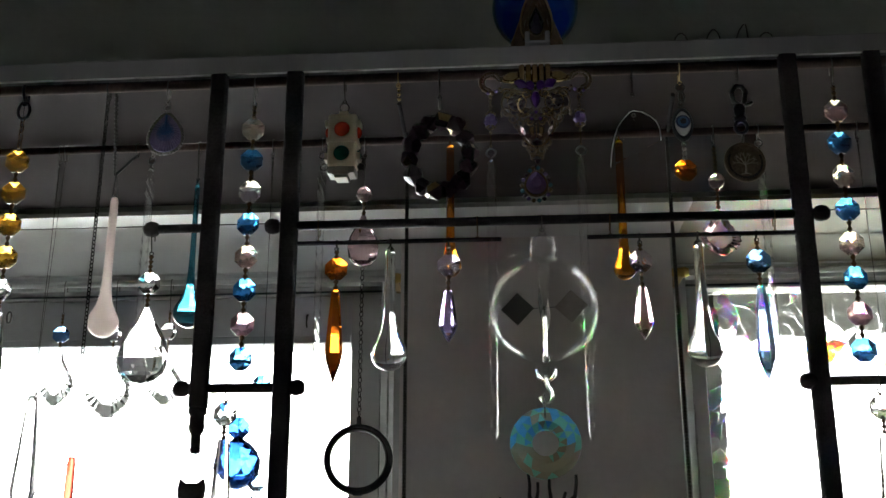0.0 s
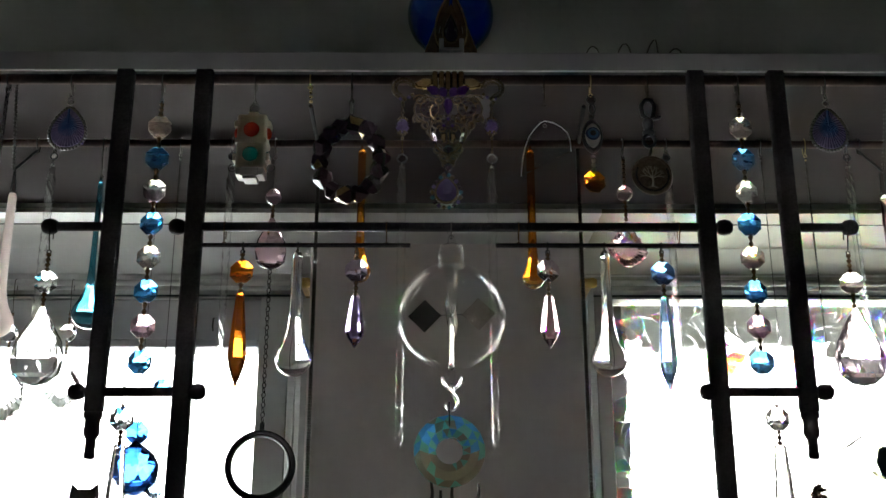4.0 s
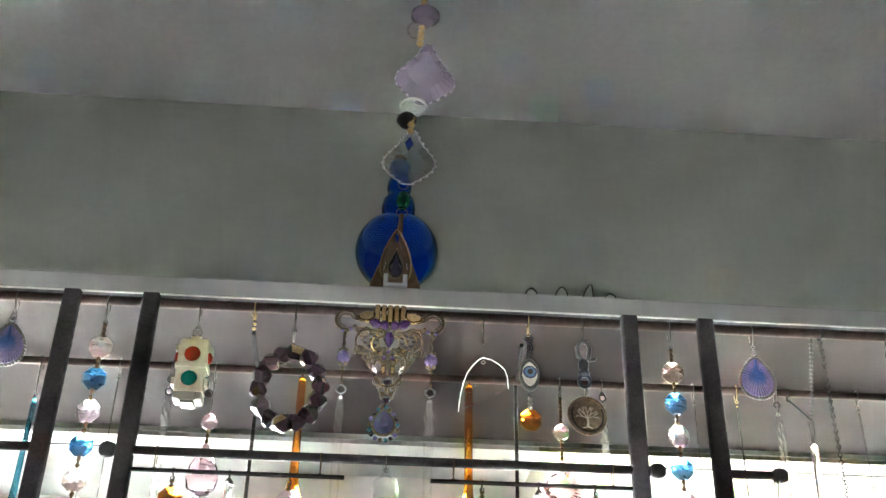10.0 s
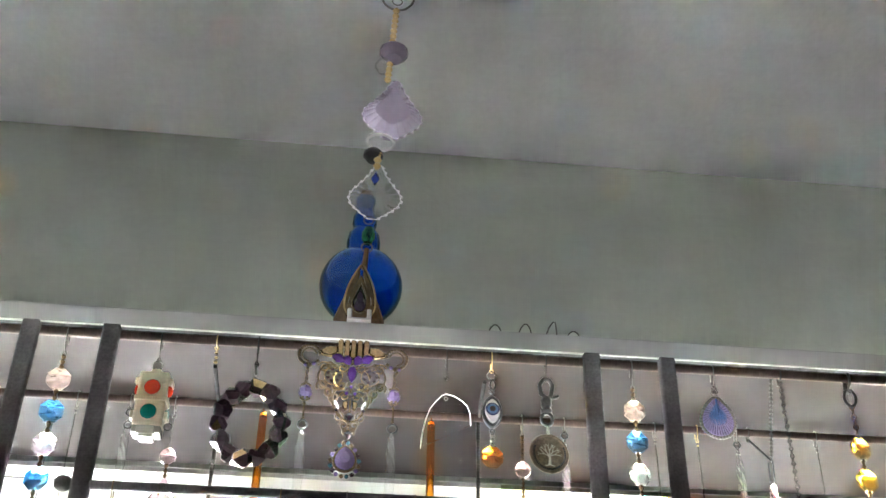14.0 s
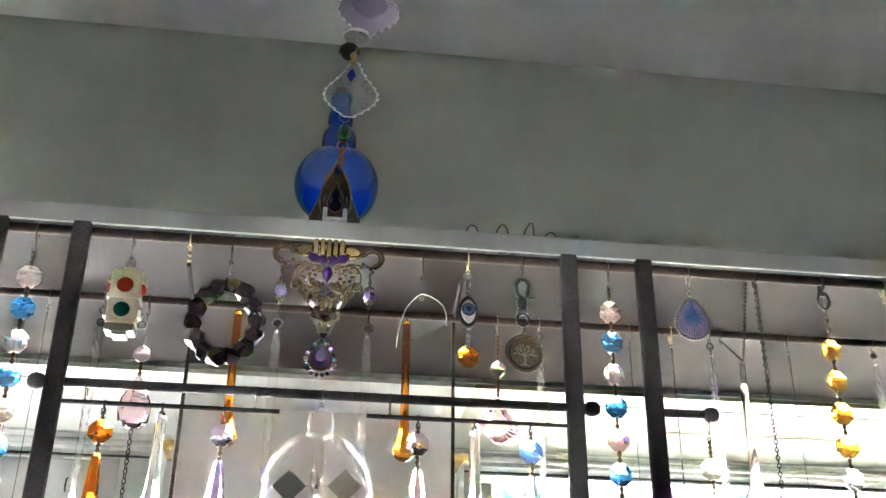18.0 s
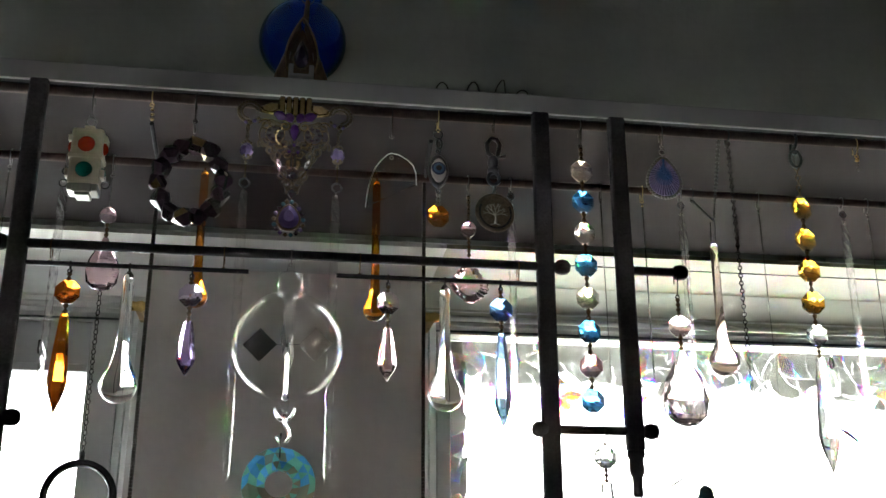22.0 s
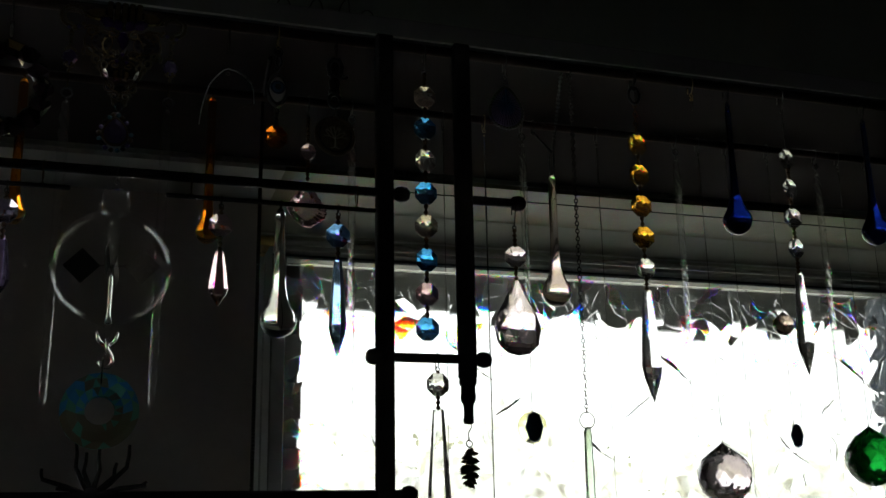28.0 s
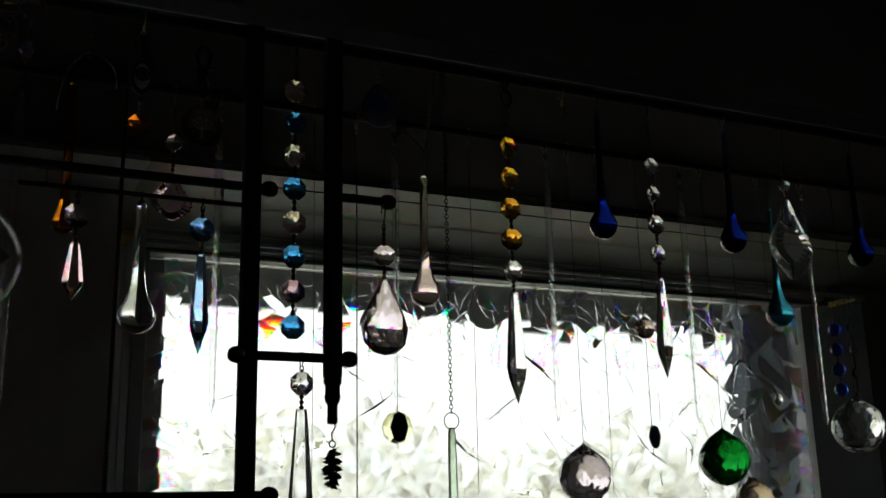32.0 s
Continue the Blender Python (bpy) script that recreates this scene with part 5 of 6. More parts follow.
def tree_medal(x):
    root = thing("tree_medal", (x, FRONT, ROD_Z), "antique medal with a tree in relief on a swivel clasp", "medal")
    over_rod(0.014, 0.0029, 0.00035, "dark_wire", root)
    part("clasp_hook", tube([(0.001, 0, -0.026), (-0.0035, 0, -0.0225), (-0.0042, 0, -0.0165), (-0.0015, 0, -0.0128), (0.002, 0, -0.0132), (0.0038, 0, -0.0168), (0.0028, 0, -0.0222), (0.0012, 0, -0.0262)], 0.0014, 8), "gunmetal", root, smooth=True)
    part("clasp_body", moved(revolve([(0, 0.0), (0.0026, -0.0004), (0.0034, -0.003), (0.0030, -0.0062), (0.0024, -0.0074), (0.0036, -0.0086), (0.0036, -0.0102), (0, -0.0106)], 14), Matrix.Translation((-0.0006, 0, -0.0246))), "gunmetal", root, smooth=True)
    part("thumb_lever", tube([(0.0025, -0.001, -0.0256), (0.006, -0.001, -0.0248), (0.0066, -0.001, -0.0236)], 0.0009, 8), "gunmetal", root, smooth=True)
    part("swivel_loop", ring_data(0.0034, 0.0011, (0, 0, 0), "xz", 18, 6, 1.15), "gunmetal", root, (-0.0004, 0, -0.0388), smooth=True)
    link(root, -0.0462, 0.0024, 0.0005, "steel_wire", "yz")
    disc = part("disc", moved(revolve([(0, -0.0007), (0.0118, -0.0007), (0.0122, 0), (0.0118, 0.0007), (0.0108, 0.0009), (0.0104, 0.0005), (0, 0.0005)], 36), Matrix.Rotation(radians(90), 4, "X")), "antique_coin", root, (0, 0, -0.0605), rot=(0, 0, 6))
    rng = random.Random(11)
    twigs = [tube([(0, -0.0008, -0.0072), (0.0002, -0.0011, -0.0040), (0, -0.0011, -0.0012)], [0.0010, 0.0006, 0.0006], 6)]
    twigs += [tube([(0, -0.0010, -0.0066), (q * 0.0014, -0.0009, -0.0074), (q * 0.0030, -0.0008, -0.0076)], [0.0005, 0.0004, 0.0002], 5) for q in (-1, 1)]

    def branch(px, pz, a, reach, wide, depth):
        ex, ez = px + reach * math.cos(a), pz + reach * math.sin(a)
        twigs.append(tube([(px, -0.0009, pz), (ex, -0.0009, ez)], [wide, wide * 0.7], 5))
        if depth:
            for d in (-0.42, 0.38):
                branch(ex, ez, a + d + rng.uniform(-0.12, 0.12), reach * 0.74, wide * 0.72, depth - 1)
    for a in (0.35, 0.95, 1.57, 2.19, 2.79):
        branch(0, -0.0018, a, 0.0034, 0.00042, 2)
    part("tree_relief", joined(*twigs), "relief_silver", disc)
    marks = [moved(box_data(-0.0004, 0.0004, -0.0011, -0.0006, -0.0006, 0.0006), Matrix.Rotation(-a, 4, "Y") @ Matrix.Translation((0, 0, -0.0096))) for a in np.linspace(-2.0, 2.0, 34)]
    part("rim_marks", joined(*marks), "cord_black", disc)


tree_medal(0.1195)


# ---------------------------------------------------------------- radiometer, crystal ring and twig ornament
def radiometer(x):
    y, z = FRONT - 0.0065, 1.979
    root = thing("radiometer", (x, y, z), "clear glass radiometer bulb with dark vanes hung from a rung", "radiometer")
    over_rod(0.007, 0.0026, 0.0003, "steel_wire", root)
    R, c = 0.0298, -0.0520
    outer = [(0.0, c + R)] + [(R * math.cos(radians(a)), c + R * math.sin(radians(a))) for a in range(88, -88, -2)]
    outer += [(0.0026, c - R - 0.0006), (0.0018, c - R - 0.004), (0.0011, c - R - 0.008), (0.0, c - R - 0.009)]
    part("neck", revolve([(0.0, 0.0035), (0.0009, 0.0032), (0.0014, 0.0010), (0.0016, -0.0014), (0.0025, -0.0022), (0.0025, -0.0030), (0.0018, -0.0038), (0.0019, -0.0072), (0.0027, -0.0104), (0.0052, -0.0109), (0.0064, -0.0120), (0.0069, -0.0142), (0.0068, -0.0170), (0.0074, -0.0175), (0.0074, -0.0180), (0.0068, -0.0186), (0.0066, -0.0218), (0.0072, -0.0234), (0.0, -0.0228)], 32), "glass_neck", root, smooth=True)
    part("bulb", mesh_from(*facing(revolve(outer, 96)), "glass_bulb", True, True), "glass_bulb", root)
    stem = revolve([(0.0045, 0.0), (0.0036, -0.004), (0.0034, -0.024), (0.0024, -0.0265), (0.0014, -0.0265), (0.0024, -0.023), (0.0024, -0.001)], 16)
    part("inner_tube", stem, "glass_bulb", root, (0, 0, c + R - 0.001), smooth=True)
    part("support_rod", revolve([(0.0, 0.0262), (0.0003, 0.025), (0.0010, 0.0238), (0.0010, 0.004), (0.0022, 0.0), (0.0, -0.001)], 12), "glass_clear", root, (0, 0, c - R + 0.001), smooth=True)
    part("needle", tube([(0, 0, c - 0.003), (0, 0, c + 0.006)], 0.00022, 5), "steel_wire", root)
    spin = part("spindle", joined(revolve([(0, 0.0012), (0.0014, 0.0006), (0.0012, -0.0012), (0, -0.0014)], 12), *[tube([(0, 0, 0), (0.0095 * math.cos(a), 0.0095 * math.sin(a), 0)], 0.0002, 4) for a in np.arange(4) * math.pi / 2 + 2.98]), "steel_wire", root, (0, 0, c + 0.001))
    s = 0.0066
    for k in range(4):
        a = math.pi / 2 * k + 2.98
        m = Matrix.Rotation(a, 4, "Z") @ Matrix.Translation((0.0150, 0, 0)) @ Matrix.Rotation(radians(45), 4, "Y")
        part("vane", moved(box_data(-s, s, 0.00006, 0.00018, -s, s), m), "vane_black", spin)
        part("vane_back", moved(box_data(-s, s, -0.00012, 0.00004, -s, s), m), "vane_white", spin)
    tail = [tube([(s * 0.0052, 0, c - R - 0.0035), (s * 0.0042, 0, c - R - 0.0075), (s * 0.0012, 0, c - R - 0.0105)], [0.0007, 0.0010, 0.0009], 7) for s in (-1, 1)]
    tail.append(tube([(0.0, 0, c - R - 0.007), (0.0004, 0, c - R - 0.0125), (0.0026, 0, c - R - 0.0155), (0.0034, 0, c - R - 0.019), (0.0015, 0, c - R - 0.0215), (-0.0016, 0, c - R - 0.0213), (-0.0036, 0, c - R - 0.0185)], 0.0010, 8))
    part("glass_hook", joined(*tail), "glass_clear", root, smooth=True)


radiometer(0.0025)


def crystal_donut(x, zc):
    root = thing("crystal_ring", (x, FRONT - 0.0065, zc), "round faceted crystal ring, iridescent blue green reflections coloured into facets", "crystal")
    n, rows = 18, [(0.0072, -0.0040), (0.0112, -0.0064), (0.0158, -0.0046), (0.0190, -0.0012), (0.0190, 0.0012), (0.0158, 0.0046), (0.0112, 0.0064), (0.0072, 0.0040)]
    verts, faces = [], []
    for k, (r, d) in enumerate(rows):
        off = math.pi / n * (k % 2)
        verts += [(r * math.cos(off + 2 * math.pi * i / n), d, r * math.sin(off + 2 * math.pi * i / n)) for i in range(n)]
    for k in range(len(rows)):
        a, b = k * n, ((k + 1) % len(rows)) * n
        for i in range(n):
            j = (i + 1) % n
            faces += [[a + i, b + i, a + j], [a + j, b + i, b + j]] if k % 2 == 0 else [[a + i, b + i, b + j], [a + i, b + j, a + j]]
    body = part("faceted_ring", (verts, faces), "ring_crystal", root)
    # Facets are coloured by height: bluish window light above, brown room reflection below.
    tint = random.Random(4)
    for coat in ("ring_blue", "ring_green"):
        body.data.materials.append(MATS[coat])
    for poly in body.data.polygons:
        poly.material_index = tint.choice((1, 1, 2, 0)) if poly.center.z > 0.009 else tint.choice((2, 2, 1, 0)) if poly.center.z > -0.002 else tint.choice((0, 0, 0, 0, 2))
    part("hanging_wire", joined(tube([(0, -0.0058, 0.0105), (0, -0.0045, 0.0195), (0, -0.001, 0.0245), (0, 0.0045, 0.0195), (0, 0.0058, 0.0105)], 0.0004, 5), tube([(0, 0, 0.0235), (0, 0, 0.0265)], 0.0006, 6)), "dark_wire", root, smooth=True)
    return root


crystal_donut(0.0012, 1.8540)

twig = thing("wire_twigs", (0.0, FRONT - 0.0045, 1.8125), "black twisted wire twig ornament standing on the low rung", "ornament")
rng = random.Random(3)
for k, (tx, tz) in enumerate(((-0.0235, 0.0135), (-0.0085, 0.0255), (-0.0035, 0.0215), (0.0025, 0.0225), (0.0165, 0.0250), (0.0260, 0.0075), (-0.0160, 0.0050), (0.0110, 0.0165))):
    d = rng.uniform(-0.006, 0.006)
    pts = [(0.0, 0, 0.0), (tx * 0.50, d * 0.3, 0.003 + tz * 0.14), (tx * 0.98 + rng.uniform(-0.001, 0.001), d * 0.8, 0.002 + tz * 0.48), (tx * (0.92 if k % 2 else 1.0), d, tz * 0.82), (tx, d, tz)]
    part("twig", tube(pts, [0.0016, 0.0013, 0.0011, 0.0009, 0.0008], 6), "black_iron", twig, smooth=True)
part("foot", moved(revolve([(0, 0.004), (0.0032, 0.003), (0.0042, 0.0), (0.0032, -0.003), (0, -0.004)], 12), Matrix.Translation((0, 0, 0.001))), "black_iron", twig, smooth=True)


# ---------------------------------------------------------------- on the rear rod
def hung_drop(x, ztop, zbot, r, mat, label, y=REAR, rod=0.0027, stem=0.0026, name="glass_drop", group="glass drops"):
    root = thing(name, (x, y, ROD_Z), label, "glass drop", group)
    over_rod(ROD_Z - ztop - 0.002, rod, 0.0004, "dark_wire", root)
    part("loop", ring_data(0.0016, 0.0006, (0, 0, 0), "yz", 12, 5), mat, root, (0, 0, ztop - ROD_Z + 0.0010), smooth=True)
    tear(root, ztop - ROD_Z, zbot - ROD_Z, r, mat, stem)
    return root


for x, zb in ((-0.0565, 1.9745), (0.0580, 1.9700)):
    hung_drop(x, 2.0685, zb, 0.0075, "glass_amber", "long amber glass drop hung from the rear rod", stem=0.0027)
hung_drop(-0.2322, 2.045, 1.943, 0.0105, "glass_teal", "teal glass drop hung from the rear rod", stem=0.0018)
hung_drop(0.613, 2.045, 1.944, 0.0112, "glass_teal", "teal glass drop hung from the rear rod", stem=0.0018)
for x, zt, zb, mat, lab in ((-0.2905, 2.0365, 1.9375, "blush_glass", "milky blush glass drop on a toggle chain"), (0.2964, 2.036, 1.9405, "glass_blush", "clear blush glass drop on a toggle chain")):
    root = thing("glass_drop", (x, REAR, ROD_Z), lab, "glass drop", "glass drops")
    s = 1 if x < 0 else -1
    over_rod(0.008, 0.0027, 0.0004, "dark_wire", root).location = (s * 0.013, 0, 0)
    part("toggle", tube([(s * 0.0130, 0, -0.006), (0, -0.004, -0.0225)], 0.0008, 6), "gunmetal", root)
    part("loop", joined(tube([(-0.001, 0, -0.022), (-0.0016, 0, zt - ROD_Z + 0.001), (0.0016, 0, zt - ROD_Z + 0.001), (0.001, -0.003, -0.022)], 0.0004, 5)), "gunmetal", root)
    tear(root, zt - ROD_Z, zb - ROD_Z, 0.0104, mat, 0.0028)
for x in (0.382, 0.489, 0.608):
    hung_drop(x, 2.058, 1.9725, 0.0094, "glass_cobalt", "cobalt blue glass drop hung from the front rod", FRONT, 0.0029, 0.0019)

# pink almond drop with a ring lens on a chain
pink = strand(-0.1155, "pink bead, almond drop and ring lens on a chain", [("ball", 2.034, 0.0056, "crystal_pink"), ("pear", 2.0195, 1.983, 0.0205, "crystal_pink")], y=REAR, hook=0.0125, rod=0.0027, name="ring_lens_pendant", cat="pendant")
zr = 1.856 - ROD_Z
part("chain", chain_data([(0, 0, 1.983 - ROD_Z), (0, 0, zr + 0.027)], 0.0031, 0.0013, 0.00035), "chain_dark", pink)
part("ring_frame", joined(ring_data(0.0198, 0.0024, (0, 0, 0), "xz", 48, 10), ring_data(0.0187, 0.0008, (0, -0.002, 0), "xz", 48, 6), box_data(-0.0014, 0.0014, -0.0012, 0.0012, 0.0205, 0.0268, 0.0005), box_data(-0.0028, 0.0028, -0.0024, 0.0024, -0.0225, -0.0195, 0.0006)), "gunmetal", pink, (0, 0, zr), smooth=True)
part("lens", moved(revolve([(0, -0.0005), (0.0188, -0.0005), (0.0188, 0.0005), (0, 0.0005)], 40), Matrix.Rotation(radians(90), 4, "X")), "glass_clear", pink, (0, 0, zr))

strand(0.1212, "pale pink bead and scalloped leaf crystal hung from the rear rod", [("ball", 2.037, 0.0056, "crystal_pink"), ("leaf", 2.0005, 0.0262, 0.0315, "crystal_pink")], y=REAR, hook=0.0125, rod=0.0027, name="leaf_pendant", cat="pendant")
strand(0.541, "clear bead and scalloped leaf crystal hung from the front rod", [("ball", 2.027, 0.0042, "crystal_clear"), ("leaf", 1.987, 0.0385, 0.060, "crystal_grey")], hook=0.030, name="leaf_pendant", cat="pendant")


def box_chain(x, low, fx=0.0, hooked=True):
    root = thing("black_box_chain", (x, REAR, ROD_Z), "black box chain draped over both rods", "chain", "box chains")
    if hooked:
        over_rod(0.006, 0.0029, 0.0004, "gold", root).location = (fx, FRONT - REAR, 0)
        part("gold_beads", joined(*[moved(revolve([(0, 0.0012), (0.0011, 0.0004), (0.0011, -0.0004), (0, -0.0012)], 8), Matrix.Translation((fx, FRONT - REAR + 0.002 + 0.001 * k, -0.007 - 0.0026 * k))) for k in range(3)]), "gold", root)
    part("cord", tube([(fx, FRONT - REAR + 0.005, -0.0145), (0.6 * fx, FRONT - REAR + 0.05, -0.0125), (0, -0.006, -0.002), (0, -0.0035, 0.0028), (0, 0.0, 0.0044), (0, 0.0038, 0.0024)], 0.0013, 7), "cord_black", root)
    for k in range(round((ROD_Z - low) / 0.0022)):
        part("link", lambda: joined(box_data(-0.0012, 0.0012, -0.0008, 0.0008, -0.00095, 0.00095, 0.0002), box_data(-0.0004, 0.0004, -0.0004, 0.0004, -0.0013, 0.0013)), "dark_wire", root, (0, 0.0042, 0.001 - 0.0022 * k), key="box_link")


box_chain(-0.0865, 1.70, 0.0055)
box_chain(0.0910, 1.70, -0.0088, False)


def necklace(x, xb, mat, label, drop_x):
    root = thing("chain_necklace", (x, FRONT, ROD_Z), label, "chain", "dark chains")
    over_rod(0.007, 0.0029, 0.0005, "chain_dark", root)
    part("chain", chain_data([(0, 0, -0.005), (0, 0, 1.858 - ROD_Z)], 0.0024, 0.0011, 0.00036), "chain_dark", root)
    part("back_chain", chain_data([(xb - x, 0.002, -0.002), (drop_x - x, REAR - FRONT - 0.004, -0.0215)], 0.0024, 0.0011, 0.00036), "chain_dark", root)
    part("split_ring", ring_data(0.0047, 0.00035, (0, 0, 0), "xz", 24, 5), "steel_wire", root, (0, 0, 1.8535 - ROD_Z), smooth=True)
    part("glass_stick", revolve([(0, 0.0), (0.0016, -0.0006), (0.0023, -0.004), (0.0026, -0.02), (0.0028, -0.055), (0.0016, -0.062), (0, -0.063)], 14), mat, root, (0, 0, 1.850 - ROD_Z), smooth=True)


necklace(-0.2605, -0.2565, "glass_red", "dark chain with a red glass stick on a ring", -0.2905)
necklace(0.2690, 0.2645, "glass_sage", "dark chain with a pale green glass stick on a ring", 0.2964)


def threaded(x, items, label, low=None, gold=False, name="threaded_crystal", cat="crystal"):
    """Crystals hung on a fine thread from the rear rod."""
    root = thing(name, (x, REAR, ROD_Z), label, cat, "threaded crystals")
    over_rod(0.010, 0.0027, 0.0003, "gold" if gold else "steel_wire", root)
    part("bead", moved(revolve([(0, 0.0012), (0.0008, 0), (0, -0.0012)], 6), Matrix.Translation((0, 0, -0.0125))), "gold" if gold else "steel_wire", root)
    low = low if low else min(i[1] for i in items) + 0.01
    if gold:
        part("fine_chain", box_chain_data([(0, 0, -0.012), (0, 0, low - ROD_Z)], 0.0022, 0.0009), "dark_wire", root)
    else:
        part("thread", tube([(0, 0, -0.010), (0.0004, 0, (low - ROD_Z) * 0.5), (0, 0, low - ROD_Z)], 0.00023, 5), "string", root)
    for kind, z, r, mat in items:
        if kind == "ball":
            faceted_ball(root, z - ROD_Z, r, mat, random.uniform(0, 30))
        elif kind == "oval":
            part("clear_disc", moved(revolve([(0, -0.002), (r * 0.7, -0.0018), (r, -0.0004), (r, 0.0004), (r * 0.7, 0.0018), (0, 0.002)], 12), Matrix.Rotation(radians(90), 4, "X")), mat, root, (0, 0, z - ROD_Z))
            part("dark_oval", moved(revolve([(0, -1), (0.6, -0.8), (1, 0), (0.6, 0.8), (0, 1)], 16), Matrix.Diagonal((r * 0.62, 0.0012, r * 0.95, 1))), "oval_slate", root, (0, -0.003, z - ROD_Z), smooth=True)
            part("tail_pin", tube([(0, 0, z - ROD_Z + r + 0.004), (0, 0, z - ROD_Z - r - 0.004)], 0.0003, 5), "dark_wire", root)
        elif kind == "oct":
            octagon(root, z - ROD_Z, r * 2, mat, random.uniform(-20, 20))


threaded(0.4175, [("ball", 1.826, 0.0190, "crystal_mauve")], "large pale mauve faceted ball on a fine thread")
threaded(0.543, [("ball", 1.838, 0.0195, "crystal_green")], "emerald green faceted ball on a fine thread")
threaded(0.684, [("ball", 1.8645, 0.0215, "crystal_clear")], "large clear faceted ball on a fine thread")
threaded(0.569, [("ball", 1.807, 0.0150, "crystal_dawn")], "small pale amber faceted ball on a fine thread")
threaded(0.478, [("ball", 1.9355, 0.0080, "crystal_smoky"), ("oval", 1.854, 0.0092, "acrylic")], "smoky ball and dark oval stone on a fine thread")
threaded(0.2745, [("oval", 1.858, 0.0108, "disc_citrine")], "pale yellow crystal disc with a dark oval on a thread")
threaded(0.333, [("oct", 1.795, 0.006, "crystal_clear")], "small clear octagon on a long fine thread")
threaded(0.441, [("oct", 1.790, 0.006, "crystal_clear")], "small clear octagon on a long fine thread")
threaded(0.602, [("oct", 1.885, 0.005, "crystal_clear")], "small clear octagon on a fine thread")
threaded(0.2155, [("oct", 1.80, 0.005, "crystal_clear")], "small clear octagon on a long fine thread")
threaded(0.2460, [("oct", 1.79, 0.005, "crystal_clear")], "fine dark chain with a gold clasp on the rod", gold=True)
threaded(-0.333, [("oct", 1.90, 0.005, "crystal_clear")], "small clear octagon on a fine thread")
threaded(-0.1935, [("oct", 1.8765, 0.0075, "crystal_sky"), ("ball", 1.853, 0.0155, "crystal_sky")], "aqua octagon and aqua faceted ball on a thread")
threaded(-0.1800, [("oct", 1.905, 0.006, "crystal_aqua"), ("oct", 1.842, 0.006, "crystal_ice"), ("oct", 1.829, 0.006, "crystal_ice")], "small aqua octagons on a fine thread")

root = thing("bar_prism_pendant", (-0.3330, REAR, ROD_Z), "flat clear bar prism on a fine thread", "crystal", "threaded crystals")
over_rod(0.010, 0.0027, 0.0003, "steel_wire", root).location = (0.004, 0, 0)
part("thread", tube([(0.004, 0, -0.009), (0, 0, 1.896 - ROD_Z)], 0.0002, 5), "string", root)
bar_prism(root, 1.897 - ROD_Z, 1.826 - ROD_Z, 0.0165, "crystal_clear", 20)


# ---------------------------------------------------------------- charms under the bar ends
def charm_hook(root, length):
    part("ear_wire", tube([(-0.0012, 0, 0.0), (0.0012, 0, -0.002), (0.0016, 0, -0.005), (-0.0004, 0, -0.008), (0, 0, -length)], 0.0004, 5), "dark_wire", root, smooth=True)


root = thing("cat_charm", (-0.1895, FRONT - 0.0065, 1.853), "black cat head charm under the end of a bar", "charm")
charm_hook(root, 0.013)
link(root, -0.0155, 0.0022, 0.0004, "dark_wire")
part("cat_head", outline_slab([(-0.0078, 0.0), (-0.0068, 0.0055), (-0.0035, 0.0030), (0.0035, 0.0030), (0.0068, 0.0055), (0.0078, 0.0), (0.0072, -0.006), (0.004, -0.0095), (-0.004, -0.0095), (-0.0072, -0.006)][::-1], 0.004, 0.85), "black_iron", root, (0, 0, -0.0215))

root = thing("pine_cone_charm", (0.1945, FRONT - 0.0065, 1.853), "small bronze pine cone charm under the end of a bar", "charm")
charm_hook(root, 0.012)
link(root, -0.0138, 0.0018, 0.0004, "dark_wire")
cone_rng = random.Random(17)
for k in range(10):
    reach = 0.0062 * math.sin(math.pi * (k + 1.9) / 12.8) ** 0.8
    for j in range(5):
        a, r, d = 2.4 * k + j * 1.2566 + cone_rng.uniform(-0.2, 0.2), reach * cone_rng.uniform(0.75, 1.12), cone_rng.uniform(-0.0006, 0.0022)
        z = -0.0020 * k + cone_rng.uniform(-0.0004, 0.0004)
        part("scale", tube([(0, 0, z), (r * 0.55 * math.cos(a), r * 0.55 * math.sin(a), z - 0.4 * d), (r * math.cos(a), r * math.sin(a), z - d)], [0.0008, 0.0012, 0.0004], 5), "pine_bronze", root, (0, 0, -0.0175))
part("cone_core", revolve([(0, 0), (0.0010, -0.001), (0.0024, -0.006), (0.0026, -0.011), (0.0012, -0.0195), (0, -0.0215)], 8), "pine_bronze", root, (0, 0, -0.0165))

# ---------------------------------------------------------------- shelf top: bottle, clip, hooks, gold pendant
ST = 2.0882
bottle = thing("gourd_bottle", (0.0035, 0.664, ST), "cobalt blue gourd shaped glass bottle standing on the shelf", "bottle")
outer = [(0.0, 0.0), (0.0130, 0.0), (0.0148, 0.0030), (0.0132, 0.0090), (0.0134, 0.0300)]
outer += [(0.0292 * math.cos(radians(a)), 0.0655 + 0.0285 * math.sin(radians(a))) for a in range(-62, 66, 8)]
outer += [(0.0110, 0.0925), (0.0118, 0.0955), (0.0122, 0.1010), (0.0112, 0.1075), (0.0085, 0.1112), (0.0078, 0.1130), (0.0089, 0.1170), (0.0085, 0.1230), (0.0066, 0.1270), (0.0064, 0.1330), (0.0077, 0.1362), (0.0077, 0.1392), (0.0059, 0.1392)]
inner = [(max(r - 0.0016, 0.001), z) for r, z in outer[3:]][::-1]
part("glass_body", revolve(outer + inner[1:] + [(0.0, 0.011)], 36), "glass_bottle", bottle, smooth=True)
